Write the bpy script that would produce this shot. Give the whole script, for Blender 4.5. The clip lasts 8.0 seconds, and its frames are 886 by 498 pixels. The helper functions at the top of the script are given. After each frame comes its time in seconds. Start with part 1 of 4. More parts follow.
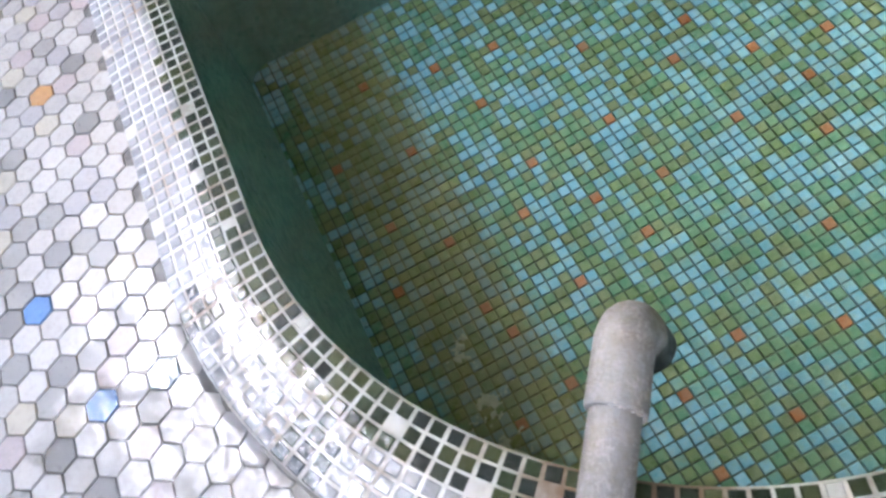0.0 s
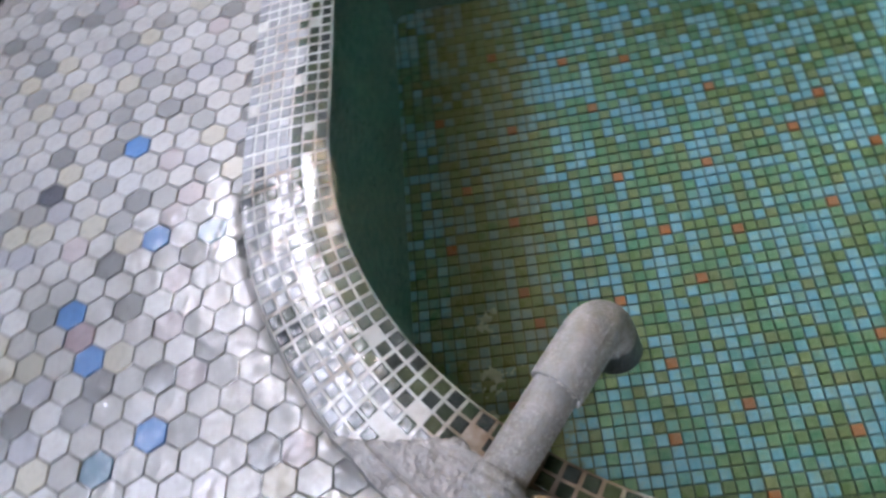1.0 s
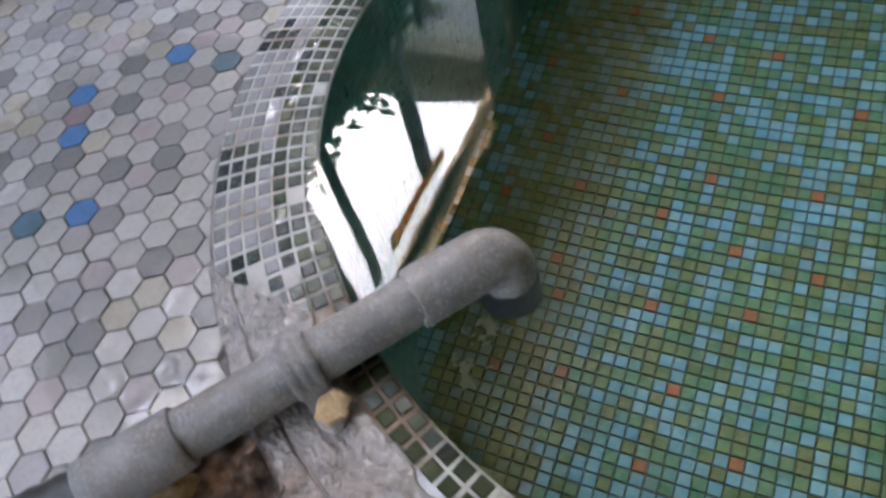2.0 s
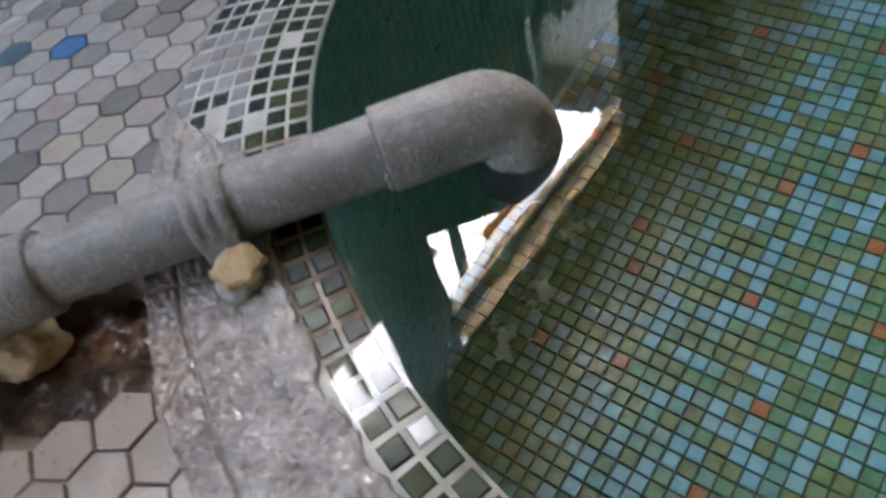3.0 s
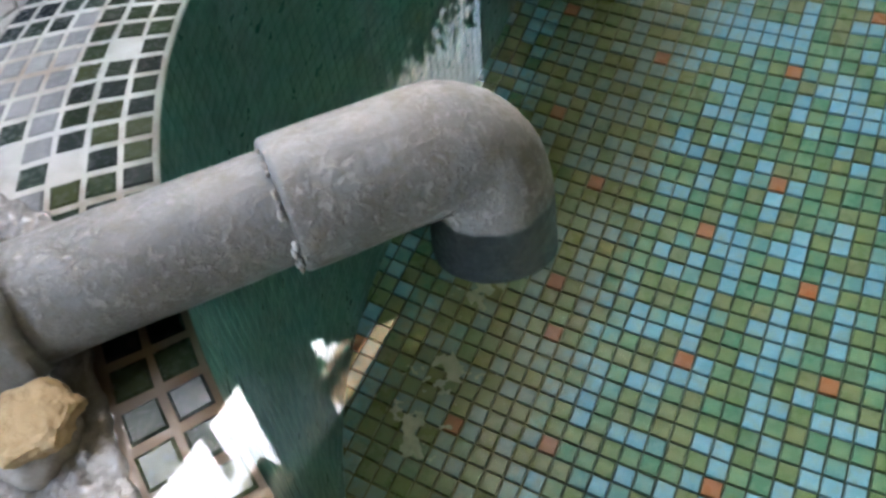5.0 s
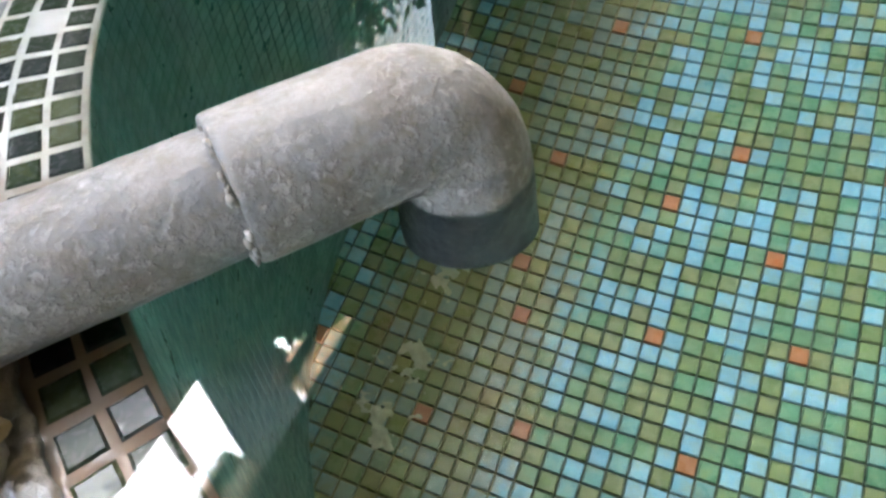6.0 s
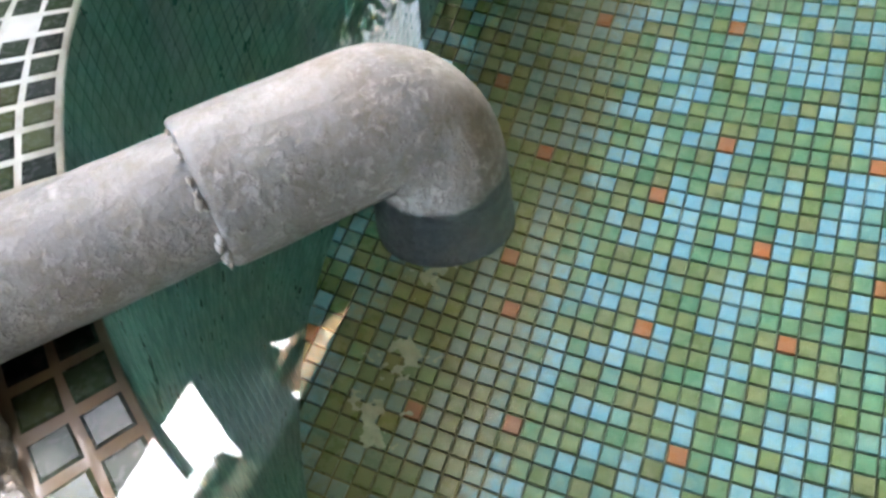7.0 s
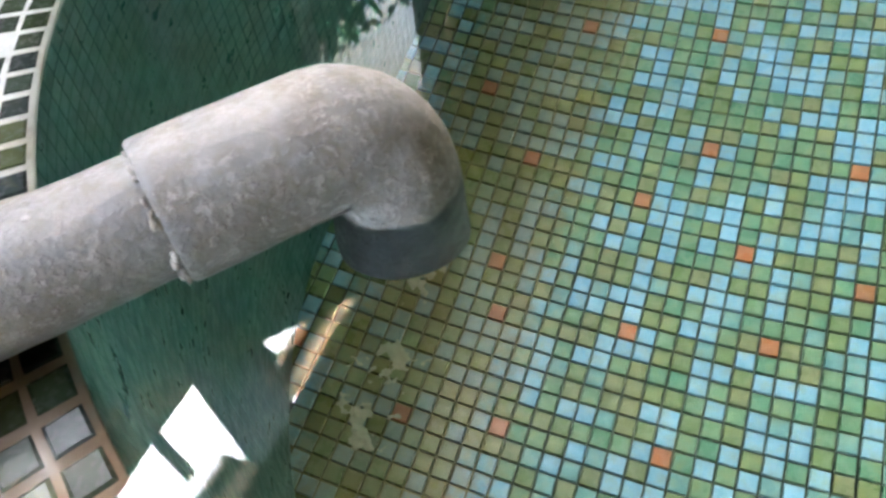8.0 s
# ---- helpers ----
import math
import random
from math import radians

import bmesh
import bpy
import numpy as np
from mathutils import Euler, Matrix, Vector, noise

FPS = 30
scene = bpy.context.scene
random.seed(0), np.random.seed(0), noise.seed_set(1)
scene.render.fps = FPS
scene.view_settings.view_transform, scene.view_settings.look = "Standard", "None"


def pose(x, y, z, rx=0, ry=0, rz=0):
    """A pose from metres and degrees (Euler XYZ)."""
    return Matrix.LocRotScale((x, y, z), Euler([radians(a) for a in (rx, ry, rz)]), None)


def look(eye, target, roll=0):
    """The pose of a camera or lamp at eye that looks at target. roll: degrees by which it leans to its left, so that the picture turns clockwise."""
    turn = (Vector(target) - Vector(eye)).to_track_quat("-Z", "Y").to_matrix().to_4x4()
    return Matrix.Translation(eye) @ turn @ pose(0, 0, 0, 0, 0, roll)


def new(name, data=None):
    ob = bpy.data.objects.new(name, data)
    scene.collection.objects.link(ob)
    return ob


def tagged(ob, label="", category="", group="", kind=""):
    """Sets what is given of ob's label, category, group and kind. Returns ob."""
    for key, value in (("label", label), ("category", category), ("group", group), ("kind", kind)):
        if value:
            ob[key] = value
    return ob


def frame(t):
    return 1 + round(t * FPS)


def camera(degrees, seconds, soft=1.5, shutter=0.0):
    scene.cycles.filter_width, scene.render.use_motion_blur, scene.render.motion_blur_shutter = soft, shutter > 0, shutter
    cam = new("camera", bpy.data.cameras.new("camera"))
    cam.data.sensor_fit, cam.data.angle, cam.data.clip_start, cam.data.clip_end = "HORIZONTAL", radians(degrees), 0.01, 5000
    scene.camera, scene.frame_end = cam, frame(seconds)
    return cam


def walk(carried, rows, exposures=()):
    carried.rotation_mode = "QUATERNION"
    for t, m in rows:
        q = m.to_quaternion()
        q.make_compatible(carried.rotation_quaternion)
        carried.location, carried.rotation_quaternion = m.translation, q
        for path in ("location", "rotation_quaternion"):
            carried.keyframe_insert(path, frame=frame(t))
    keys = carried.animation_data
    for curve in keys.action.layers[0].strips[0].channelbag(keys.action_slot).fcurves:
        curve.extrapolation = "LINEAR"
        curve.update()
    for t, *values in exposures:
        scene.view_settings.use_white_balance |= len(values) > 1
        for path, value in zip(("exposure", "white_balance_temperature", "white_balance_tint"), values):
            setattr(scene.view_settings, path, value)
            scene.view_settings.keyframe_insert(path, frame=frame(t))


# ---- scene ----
# Camera and its way
EXPOSE = [(0.0, 5.92, 6150, 16), (1.0, 5.42, 6150, 16), (2.0, 5.12, 6120, 16), (4.0, 5.3, 6150, 12), (5.0, 5.75, 6180, 11), (6.5, 6.33, 6380, 13), (8.0, 6.33, 6380, 14)]
cam = camera(62.09, 8.0, soft=2.7, shutter=0.4)
PATH = [
    (0.0, pose(-0.2532, -0.0727, 0.9762, 28.194, 12.206, -77.080)),
    (0.5, pose(-0.2921, -0.1364, 0.9709, 29.598, 9.892, -70.600)),
    (1.0, pose(-0.2988, -0.2506, 1.0080, 31.858, 9.670, -55.350)),
    (1.5, pose(-0.2067, -0.3758, 0.9039, 33.369, 7.245, -39.952)),
    (2.0, pose(-0.0860, -0.5292, 0.8100, 34.736, 10.048, -30.017)),
    (2.2, pose(-0.0642, -0.5489, 0.7665, 35.142, 10.317, -26.666)),
    (3.3, pose(0.0170, -0.5500, 0.4037, 41.514, 11.900, -14.459)),
    (3.5, pose(0.0226, -0.5414, 0.3878, 42.900, 11.579, -13.926)),
    (4.0, pose(0.0426, -0.5076, 0.3546, 45.329, 10.283, -13.984)),
    (4.5, pose(-0.0118, -0.3957, 0.3468, 43.415, 7.233, -20.334)),
    (5.0, pose(-0.0222, -0.3496, 0.3233, 41.704, 4.929, -25.632)),
    (6.5, pose(-0.0142, -0.3151, 0.2891, 39.803, 3.947, -30.119)),
    (7.0, pose(-0.0093, -0.3228, 0.2923, 39.617, 4.271, -30.653)),
    (7.5, pose(-0.0105, -0.3233, 0.2961, 39.417, 4.145, -30.747)),
    (8.0, pose(0.0132, -0.3398, 0.3049, 39.610, 4.753, -30.908)),
]
walk(cam, PATH, EXPOSE)

# World and light: an overcast-bright sky outside, a deep roof over the pool
world = bpy.data.worlds.new("world")
scene.world = world
world.use_nodes = True
wn = world.node_tree.nodes
sky = wn.new("ShaderNodeTexSky")
sky.sky_type, sky.sun_disc = "NISHITA", False
sky.sun_elevation, sky.sun_rotation = radians(30), radians(-10)
sky.dust_density, sky.air_density = 4.0, 1.2
wn["Background"].inputs["Strength"].default_value = 0.16
veil = wn.new("ShaderNodeHueSaturation")  # thin cloud takes most of the blue
veil.inputs["Saturation"].default_value = 0.85
world.node_tree.links.new(sky.outputs["Color"], veil.inputs["Color"])
world.node_tree.links.new(veil.outputs["Color"], wn["Background"].inputs["Color"])

sun_data = bpy.data.lights.new("sun", "SUN")
sun_data.energy, sun_data.angle, sun_data.color = 1.5, radians(2.0), (1.0, 0.95, 0.88)
sun = new("sun", sun_data)
# the sun stands beyond the hedge, too low to reach the seen part of the pool
sun.matrix_world = look((-1.5, 8.53, 5.0), (0, 0, 0))

# added strip lamps standing in for daylight through the slot between roof edge and hedge
SLOT_TURN = radians(37.75)


def slot_pose(u, v, z, aim_v, aim_z):
    """A lamp whose long side runs along the roof edge and which faces into the pool."""
    c, q = math.cos(SLOT_TURN), math.sin(SLOT_TURN)
    along = Vector((c, q, 0))
    ahead = (Vector((-q, c, 0)) * (aim_v - v) + Vector((0, 0, aim_z - z))).normalized()
    m = Matrix((along, (-ahead).cross(along), -ahead)).transposed().to_4x4()
    m.translation = Vector((u * c - v * q, u * q + v * c, z))
    return m


for u0, u1 in ((-1.2, 0.56), (1.0, 2.45)):
    slot_data = bpy.data.lights.new("sky_slot_lamp", "AREA")
    slot_data.shape, slot_data.size, slot_data.size_y = "RECTANGLE", u1 - u0, 0.05
    slot_data.energy, slot_data.color = 0.125 * (u1 - u0), (0.93, 0.97, 1.0)
    slot = new("sky_slot_lamp", slot_data)
    slot.matrix_world = slot_pose((u0 + u1) / 2, 1.2, 2.33, -0.45, -1.1)

# ---------------------------------------------------------------- materials


def nodes_of(name):
    m = bpy.data.materials.new(name)
    m.use_nodes = True
    return m, m.node_tree.nodes, m.node_tree.links, m.node_tree.nodes["Principled BSDF"]


def ramp(n, stops, constant=False):
    r = n.new("ShaderNodeValToRGB")
    if constant:
        r.color_ramp.interpolation = "CONSTANT"
    while len(r.color_ramp.elements) < len(stops):
        r.color_ramp.elements.new(0.5)
    for e, (p, c) in zip(r.color_ramp.elements, stops):
        e.position, e.color = p, (*c, 1)
    return r


def noise_at(n, l, scale, detail=4.0, rough=0.55, pos=None):
    t = n.new("ShaderNodeTexNoise")
    t.inputs["Scale"].default_value, t.inputs["Detail"].default_value, t.inputs["Roughness"].default_value = scale, detail, rough
    l.new(pos, t.inputs["Vector"])
    return t.outputs["Fac"]


def surface(name, stops, scale=20, rough=(0.4, 0.7), bump=0.2, bump_scale=200, dist=0.001, coat=0.0, metal=0.0, pick="", stain=None, stain_amt=0.35, spec=0.5, coat_rough=0.06):
    """A worn solid surface. pick: 'object' or 'island' gives each piece its own colour from the stops; otherwise noise mixes them."""
    m, n, l, b = nodes_of(name)
    geo = n.new("ShaderNodeNewGeometry")
    pos = geo.outputs["Position"]
    r = ramp(n, stops, constant=bool(pick))
    big = noise_at(n, l, scale, pos=pos)
    fine = noise_at(n, l, bump_scale, detail=5.0, pos=pos)
    if pick == "object":
        l.new(n.new("ShaderNodeObjectInfo").outputs["Random"], r.inputs["Fac"])
    elif pick == "island":
        l.new(geo.outputs["Random Per Island"], r.inputs["Fac"])
    else:
        stretch = n.new("ShaderNodeMapRange")
        stretch.inputs["From Min"].default_value, stretch.inputs["From Max"].default_value = 0.3, 0.7
        l.new(big, stretch.inputs["Value"])
        l.new(stretch.outputs["Result"], r.inputs["Fac"])
    mix = n.new("ShaderNodeMix")
    mix.data_type, mix.blend_type = "RGBA", "MIX"
    far = n.new("ShaderNodeMapRange")
    far.inputs["From Min"].default_value, far.inputs["From Max"].default_value = 0.48, 0.72
    far.inputs["To Max"].default_value = stain_amt
    worn = noise_at(n, l, scale * 2.7, detail=6.0, rough=0.65, pos=pos)
    l.new(worn, far.inputs["Value"])
    l.new(far.outputs["Result"], mix.inputs["Factor"])
    l.new(r.outputs["Color"], mix.inputs["A"])
    mix.inputs["B"].default_value = (*(stain or [0.45 * k for k in stops[0][1]]), 1)
    l.new(mix.outputs["Result"], b.inputs["Base Color"])
    rr = n.new("ShaderNodeMapRange")
    rr.inputs["From Min"].default_value, rr.inputs["From Max"].default_value = 0.35, 0.65
    rr.inputs["To Min"].default_value, rr.inputs["To Max"].default_value = rough
    l.new(worn, rr.inputs["Value"])
    l.new(rr.outputs["Result"], b.inputs["Roughness"])
    b.inputs["Metallic"].default_value = metal
    b.inputs["Coat Weight"].default_value = coat
    b.inputs["Coat Roughness"].default_value = coat_rough
    b.inputs["Specular IOR Level"].default_value = spec
    bp = n.new("ShaderNodeBump")
    bp.inputs["Strength"].default_value, bp.inputs["Distance"].default_value = bump, dist
    l.new(fine, bp.inputs["Height"])
    l.new(bp.outputs["Normal"], b.inputs["Normal"])
    return m


def wet(m, scale, strength, dist=0.012, patchy=False):
    """A rippling water film as the coat of a material."""
    n, l, b = m.node_tree.nodes, m.node_tree.links, m.node_tree.nodes["Principled BSDF"]
    geo = n.new("ShaderNodeNewGeometry")
    h = noise_at(n, l, scale, detail=2.0, rough=0.5, pos=geo.outputs["Position"])
    bp = n.new("ShaderNodeBump")
    bp.inputs["Strength"].default_value, bp.inputs["Distance"].default_value = strength, dist
    l.new(h, bp.inputs["Height"])
    l.new(bp.outputs["Normal"], b.inputs["Coat Normal"])
    b.inputs["Coat IOR"].default_value = 1.36
    if patchy:
        w = n.new("ShaderNodeMapRange")
        w.inputs["From Min"].default_value, w.inputs["From Max"].default_value = 0.50, 0.54
        w.inputs["To Min"].default_value, w.inputs["To Max"].default_value = 0.04, b.inputs["Coat Weight"].default_value
        l.new(noise_at(n, l, 11.0, detail=4.0, pos=geo.outputs["Position"]), w.inputs["Value"])
        l.new(w.outputs["Result"], b.inputs["Coat Weight"])
    return m


WHITE_TILES = [(0.0, (0.325, 0.307, 0.283)), (0.22, (0.357, 0.339, 0.315)), (0.44, (0.297, 0.279, 0.260)), (0.62, (0.214, 0.204, 0.190)),
               (0.71, (0.260, 0.246, 0.246)), (0.80, (0.325, 0.293, 0.232)), (0.88, (0.158, 0.153, 0.144)), (0.94, (0.297, 0.251, 0.242))]
hex_mat = wet(surface("hex_tile", WHITE_TILES, 30, (0.25, 0.5), 0.25, 260, coat=1.0, coat_rough=0.025, pick="object"), 24, 1.0, 0.0034, patchy=True)
hex_far_mat = wet(surface("hex_tile_far", WHITE_TILES, 30, (0.25, 0.5), 0.25, 260, coat=1.0, coat_rough=0.025, pick="island"), 24, 1.0, 0.0034, patchy=True)


def hex_plain(name, c):
    return wet(surface(name, [(0, c), (1, tuple(0.8 * k for k in c))], 30, (0.25, 0.5), 0.25, 260, coat=1.0, coat_rough=0.025), 24, 1.0, 0.0034, patchy=True)


hex_blue = hex_plain("hex_blue", (0.055, 0.16, 0.34))
hex_teal = hex_plain("hex_teal", (0.075, 0.14, 0.18))
hex_orange = hex_plain("hex_orange", (0.36, 0.19, 0.07))
hex_pink = hex_plain("hex_pink", (0.26, 0.19, 0.195))
hex_dark = hex_plain("hex_dark", (0.07, 0.07, 0.08))
floor_mat = wet(surface("floor_joint", [(0, (0.06, 0.056, 0.052)), (1, (0.13, 0.123, 0.11))], 25, (0.4, 0.7), 0.6, 300, coat=0.6), 26, 1.0, 0.013)

POOL_TILES = [(0.0, (0.185, 0.41, 0.54)), (0.17, (0.22, 0.45, 0.57)), (0.39, (0.105, 0.26, 0.16)), (0.50, (0.135, 0.265, 0.15)),
              (0.67, (0.145, 0.225, 0.095)), (0.80, (0.17, 0.215, 0.10)), (0.90, (0.14, 0.32, 0.31))]
pool_mat = surface("pool_tile", POOL_TILES, 14, (0.2, 0.4), 0.15, 200, pick="object", stain=(0.24, 0.27, 0.07), stain_amt=0.45)
pool_far_mat = surface("pool_tile_far", POOL_TILES, 14, (0.2, 0.4), 0.15, 200, pick="island", stain=(0.24, 0.27, 0.07), stain_amt=0.45)
pool_orange = surface("pool_tile_orange", [(0, (0.40, 0.14, 0.05)), (1, (0.34, 0.155, 0.07))], 14, (0.2, 0.4), 0.15, 200)
pool_joint = surface("pool_joint", [(0, (0.02, 0.05, 0.035)), (1, (0.05, 0.08, 0.04))], 10, (0.6, 0.8), 0.3, 300)
wall_tile_mat = surface("wall_tile", [(0.0, (0.048, 0.137, 0.116)), (0.3, (0.056, 0.154, 0.132)), (0.6, (0.043, 0.126, 0.105)), (0.85, (0.066, 0.165, 0.137))], 12, (0.25, 0.5), 0.1, 200, pick="island")
wall_joint = surface("wall_joint", [(0, (0.046, 0.132, 0.111)), (1, (0.056, 0.147, 0.122))], 12, (0.5, 0.8), 0.2, 200)

rim_tile_mat = wet(surface("rim_tile", [(0.0, (0.022, 0.032, 0.02)), (0.35, (0.03, 0.045, 0.022)), (0.6, (0.05, 0.06, 0.025)), (0.8, (0.02, 0.026, 0.024))], 60, (0.15, 0.35), 0.1, 300, coat=0.12, pick="object", spec=0.25), 60, 0.15, 0.002)
rim_film_mat = wet(surface("rim_tile_film", [(0.0, (0.022, 0.032, 0.03)), (0.35, (0.03, 0.045, 0.035)), (0.6, (0.05, 0.06, 0.04)), (0.8, (0.02, 0.026, 0.034))], 60, (0.15, 0.35), 0.1, 300, coat=1.0, coat_rough=0.03, pick="object", spec=0.25, stain=(0.20, 0.20, 0.20)), 55, 0.8, 0.004)
rim_white_mat = wet(surface("rim_tile_white", [(0, (0.36, 0.36, 0.34)), (1, (0.42, 0.41, 0.39))], 60, (0.2, 0.4), 0.1, 300, coat=0.9), 60, 0.15, 0.002)
# pale tone paints the sky's sheen on the outer rows, along with lime
LIME_SHEEN = [(0.0, (0.211, 0.215, 0.222)), (0.4, (0.250, 0.254, 0.257)), (0.7, (0.164, 0.168, 0.176))]
rim_lime_sheen_mat = wet(surface("rim_tile_lime_sheen", LIME_SHEEN, 60, (0.3, 0.6), 0.4, 250, coat=1.0, coat_rough=0.04, pick="object", stain=(0.42, 0.42, 0.42)), 45, 0.8, 0.004)
grout_mat = wet(surface("rim_grout", [(0, (0.56, 0.555, 0.54)), (0.5, (0.47, 0.455, 0.42)), (1, (0.22, 0.15, 0.10))], 9, (0.5, 0.8), 0.5, 350, coat=0.3, stain=(0.15, 0.10, 0.06), stain_amt=0.5), 60, 0.3, 0.002)
cement_mat = wet(surface("wet_cement", [(0, (0.13, 0.12, 0.112)), (0.5, (0.20, 0.187, 0.175)), (1, (0.27, 0.255, 0.24))], 22, (0.35, 0.7), 0.9, 180, dist=0.004, coat=0.8, coat_rough=0.03, stain=(0.10, 0.08, 0.065)), 55, 1.0, 0.0052)
PVC = [(0, (0.150, 0.150, 0.150)), (0.5, (0.185, 0.185, 0.187)), (1, (0.235, 0.235, 0.24))]
pvc_mat = surface("grey_pvc", PVC, 38, (0.4, 0.65), 0.8, 210, dist=0.002, stain=(0.15, 0.13, 0.095), stain_amt=0.6)


def shaded_below(m, z, c):
    """Paints shade, with a ragged edge, on what stands under the height z."""
    n, l, b = m.node_tree.nodes, m.node_tree.links, m.node_tree.nodes["Principled BSDF"]
    was = b.inputs["Base Color"].links[0].from_socket
    geo, cut, mix = n.new("ShaderNodeNewGeometry"), n.new("ShaderNodeMapRange"), n.new("ShaderNodeMix")
    sep = n.new("ShaderNodeSeparateXYZ")
    l.new(geo.outputs["Position"], sep.inputs["Vector"])
    add = n.new("ShaderNodeMath")
    add.operation = "MULTIPLY_ADD"
    add.inputs[1].default_value = 0.012
    l.new(noise_at(n, l, 45.0, detail=4.0, pos=geo.outputs["Position"]), add.inputs[0])
    l.new(sep.outputs["Z"], add.inputs[2])
    cut.inputs["From Min"].default_value, cut.inputs["From Max"].default_value = z + 0.006, z + 0.010
    cut.inputs["To Min"].default_value, cut.inputs["To Max"].default_value = 0.92, 0.0
    l.new(add.outputs[0], cut.inputs["Value"])
    mix.data_type = "RGBA"
    l.new(cut.outputs["Result"], mix.inputs["Factor"])
    l.new(was, mix.inputs["A"])
    mix.inputs["B"].default_value = (*c, 1)
    l.new(mix.outputs["Result"], b.inputs["Base Color"])
    return m


def ragged_band(m, y, reach, c, turn=0.0, most=0.85):
    """A ragged band of colour to both sides of the line at y, after a turn of the axes about z."""
    n, l, b = m.node_tree.nodes, m.node_tree.links, m.node_tree.nodes["Principled BSDF"]
    was = b.inputs["Base Color"].links[0].from_socket
    geo, cut, mix = n.new("ShaderNodeNewGeometry"), n.new("ShaderNodeMapRange"), n.new("ShaderNodeMix")
    sep, sub, mag, add = n.new("ShaderNodeSeparateXYZ"), n.new("ShaderNodeMath"), n.new("ShaderNodeMath"), n.new("ShaderNodeMath")
    spin = n.new("ShaderNodeVectorRotate")
    spin.rotation_type = "Z_AXIS"
    spin.inputs["Angle"].default_value = -turn
    l.new(geo.outputs["Position"], spin.inputs["Vector"])
    l.new(spin.outputs["Vector"], sep.inputs["Vector"])
    sub.operation, mag.operation, add.operation = "SUBTRACT", "ABSOLUTE", "MULTIPLY_ADD"
    sub.inputs[1].default_value = y
    l.new(sep.outputs["Y"], sub.inputs[0])
    l.new(sub.outputs[0], mag.inputs[0])
    add.inputs[1].default_value = reach
    l.new(noise_at(n, l, 55.0, detail=5.0, pos=geo.outputs["Position"]), add.inputs[0])
    l.new(mag.outputs[0], add.inputs[2])
    cut.inputs["From Min"].default_value, cut.inputs["From Max"].default_value = reach * 1.15, reach * 1.6
    cut.inputs["To Min"].default_value, cut.inputs["To Max"].default_value = most, 0.0
    l.new(add.outputs[0], cut.inputs["Value"])
    mix.data_type = "RGBA"
    l.new(cut.outputs["Result"], mix.inputs["Factor"])
    l.new(was, mix.inputs["A"])
    mix.inputs["B"].default_value = (*c, 1)
    l.new(mix.outputs["Result"], b.inputs["Base Color"])
    return m


def soiled_spot(m, at, reach, c, most=0.8):
    """A ragged patch of dirt on what lies about a place of the floor."""
    n, l, b = m.node_tree.nodes, m.node_tree.links, m.node_tree.nodes["Principled BSDF"]
    was = b.inputs["Base Color"].links[0].from_socket
    geo, away, add, cut, mix = n.new("ShaderNodeNewGeometry"), n.new("ShaderNodeVectorMath"), n.new("ShaderNodeMath"), n.new("ShaderNodeMapRange"), n.new("ShaderNodeMix")
    away.operation, add.operation = "DISTANCE", "MULTIPLY_ADD"
    away.inputs[1].default_value = at
    l.new(geo.outputs["Position"], away.inputs[0])
    add.inputs[1].default_value = reach
    l.new(noise_at(n, l, 26.0, detail=6.0, rough=0.65, pos=geo.outputs["Position"]), add.inputs[0])
    l.new(away.outputs["Value"], add.inputs[2])
    cut.inputs["From Min"].default_value, cut.inputs["From Max"].default_value = reach * 1.0, reach * 1.65
    cut.inputs["To Min"].default_value, cut.inputs["To Max"].default_value = most, 0.0
    l.new(add.outputs[0], cut.inputs["Value"])
    mix.data_type = "RGBA"
    l.new(cut.outputs["Result"], mix.inputs["Factor"])
    l.new(was, mix.inputs["A"])
    mix.inputs["B"].default_value = (*c, 1)
    l.new(mix.outputs["Result"], b.inputs["Base Color"])


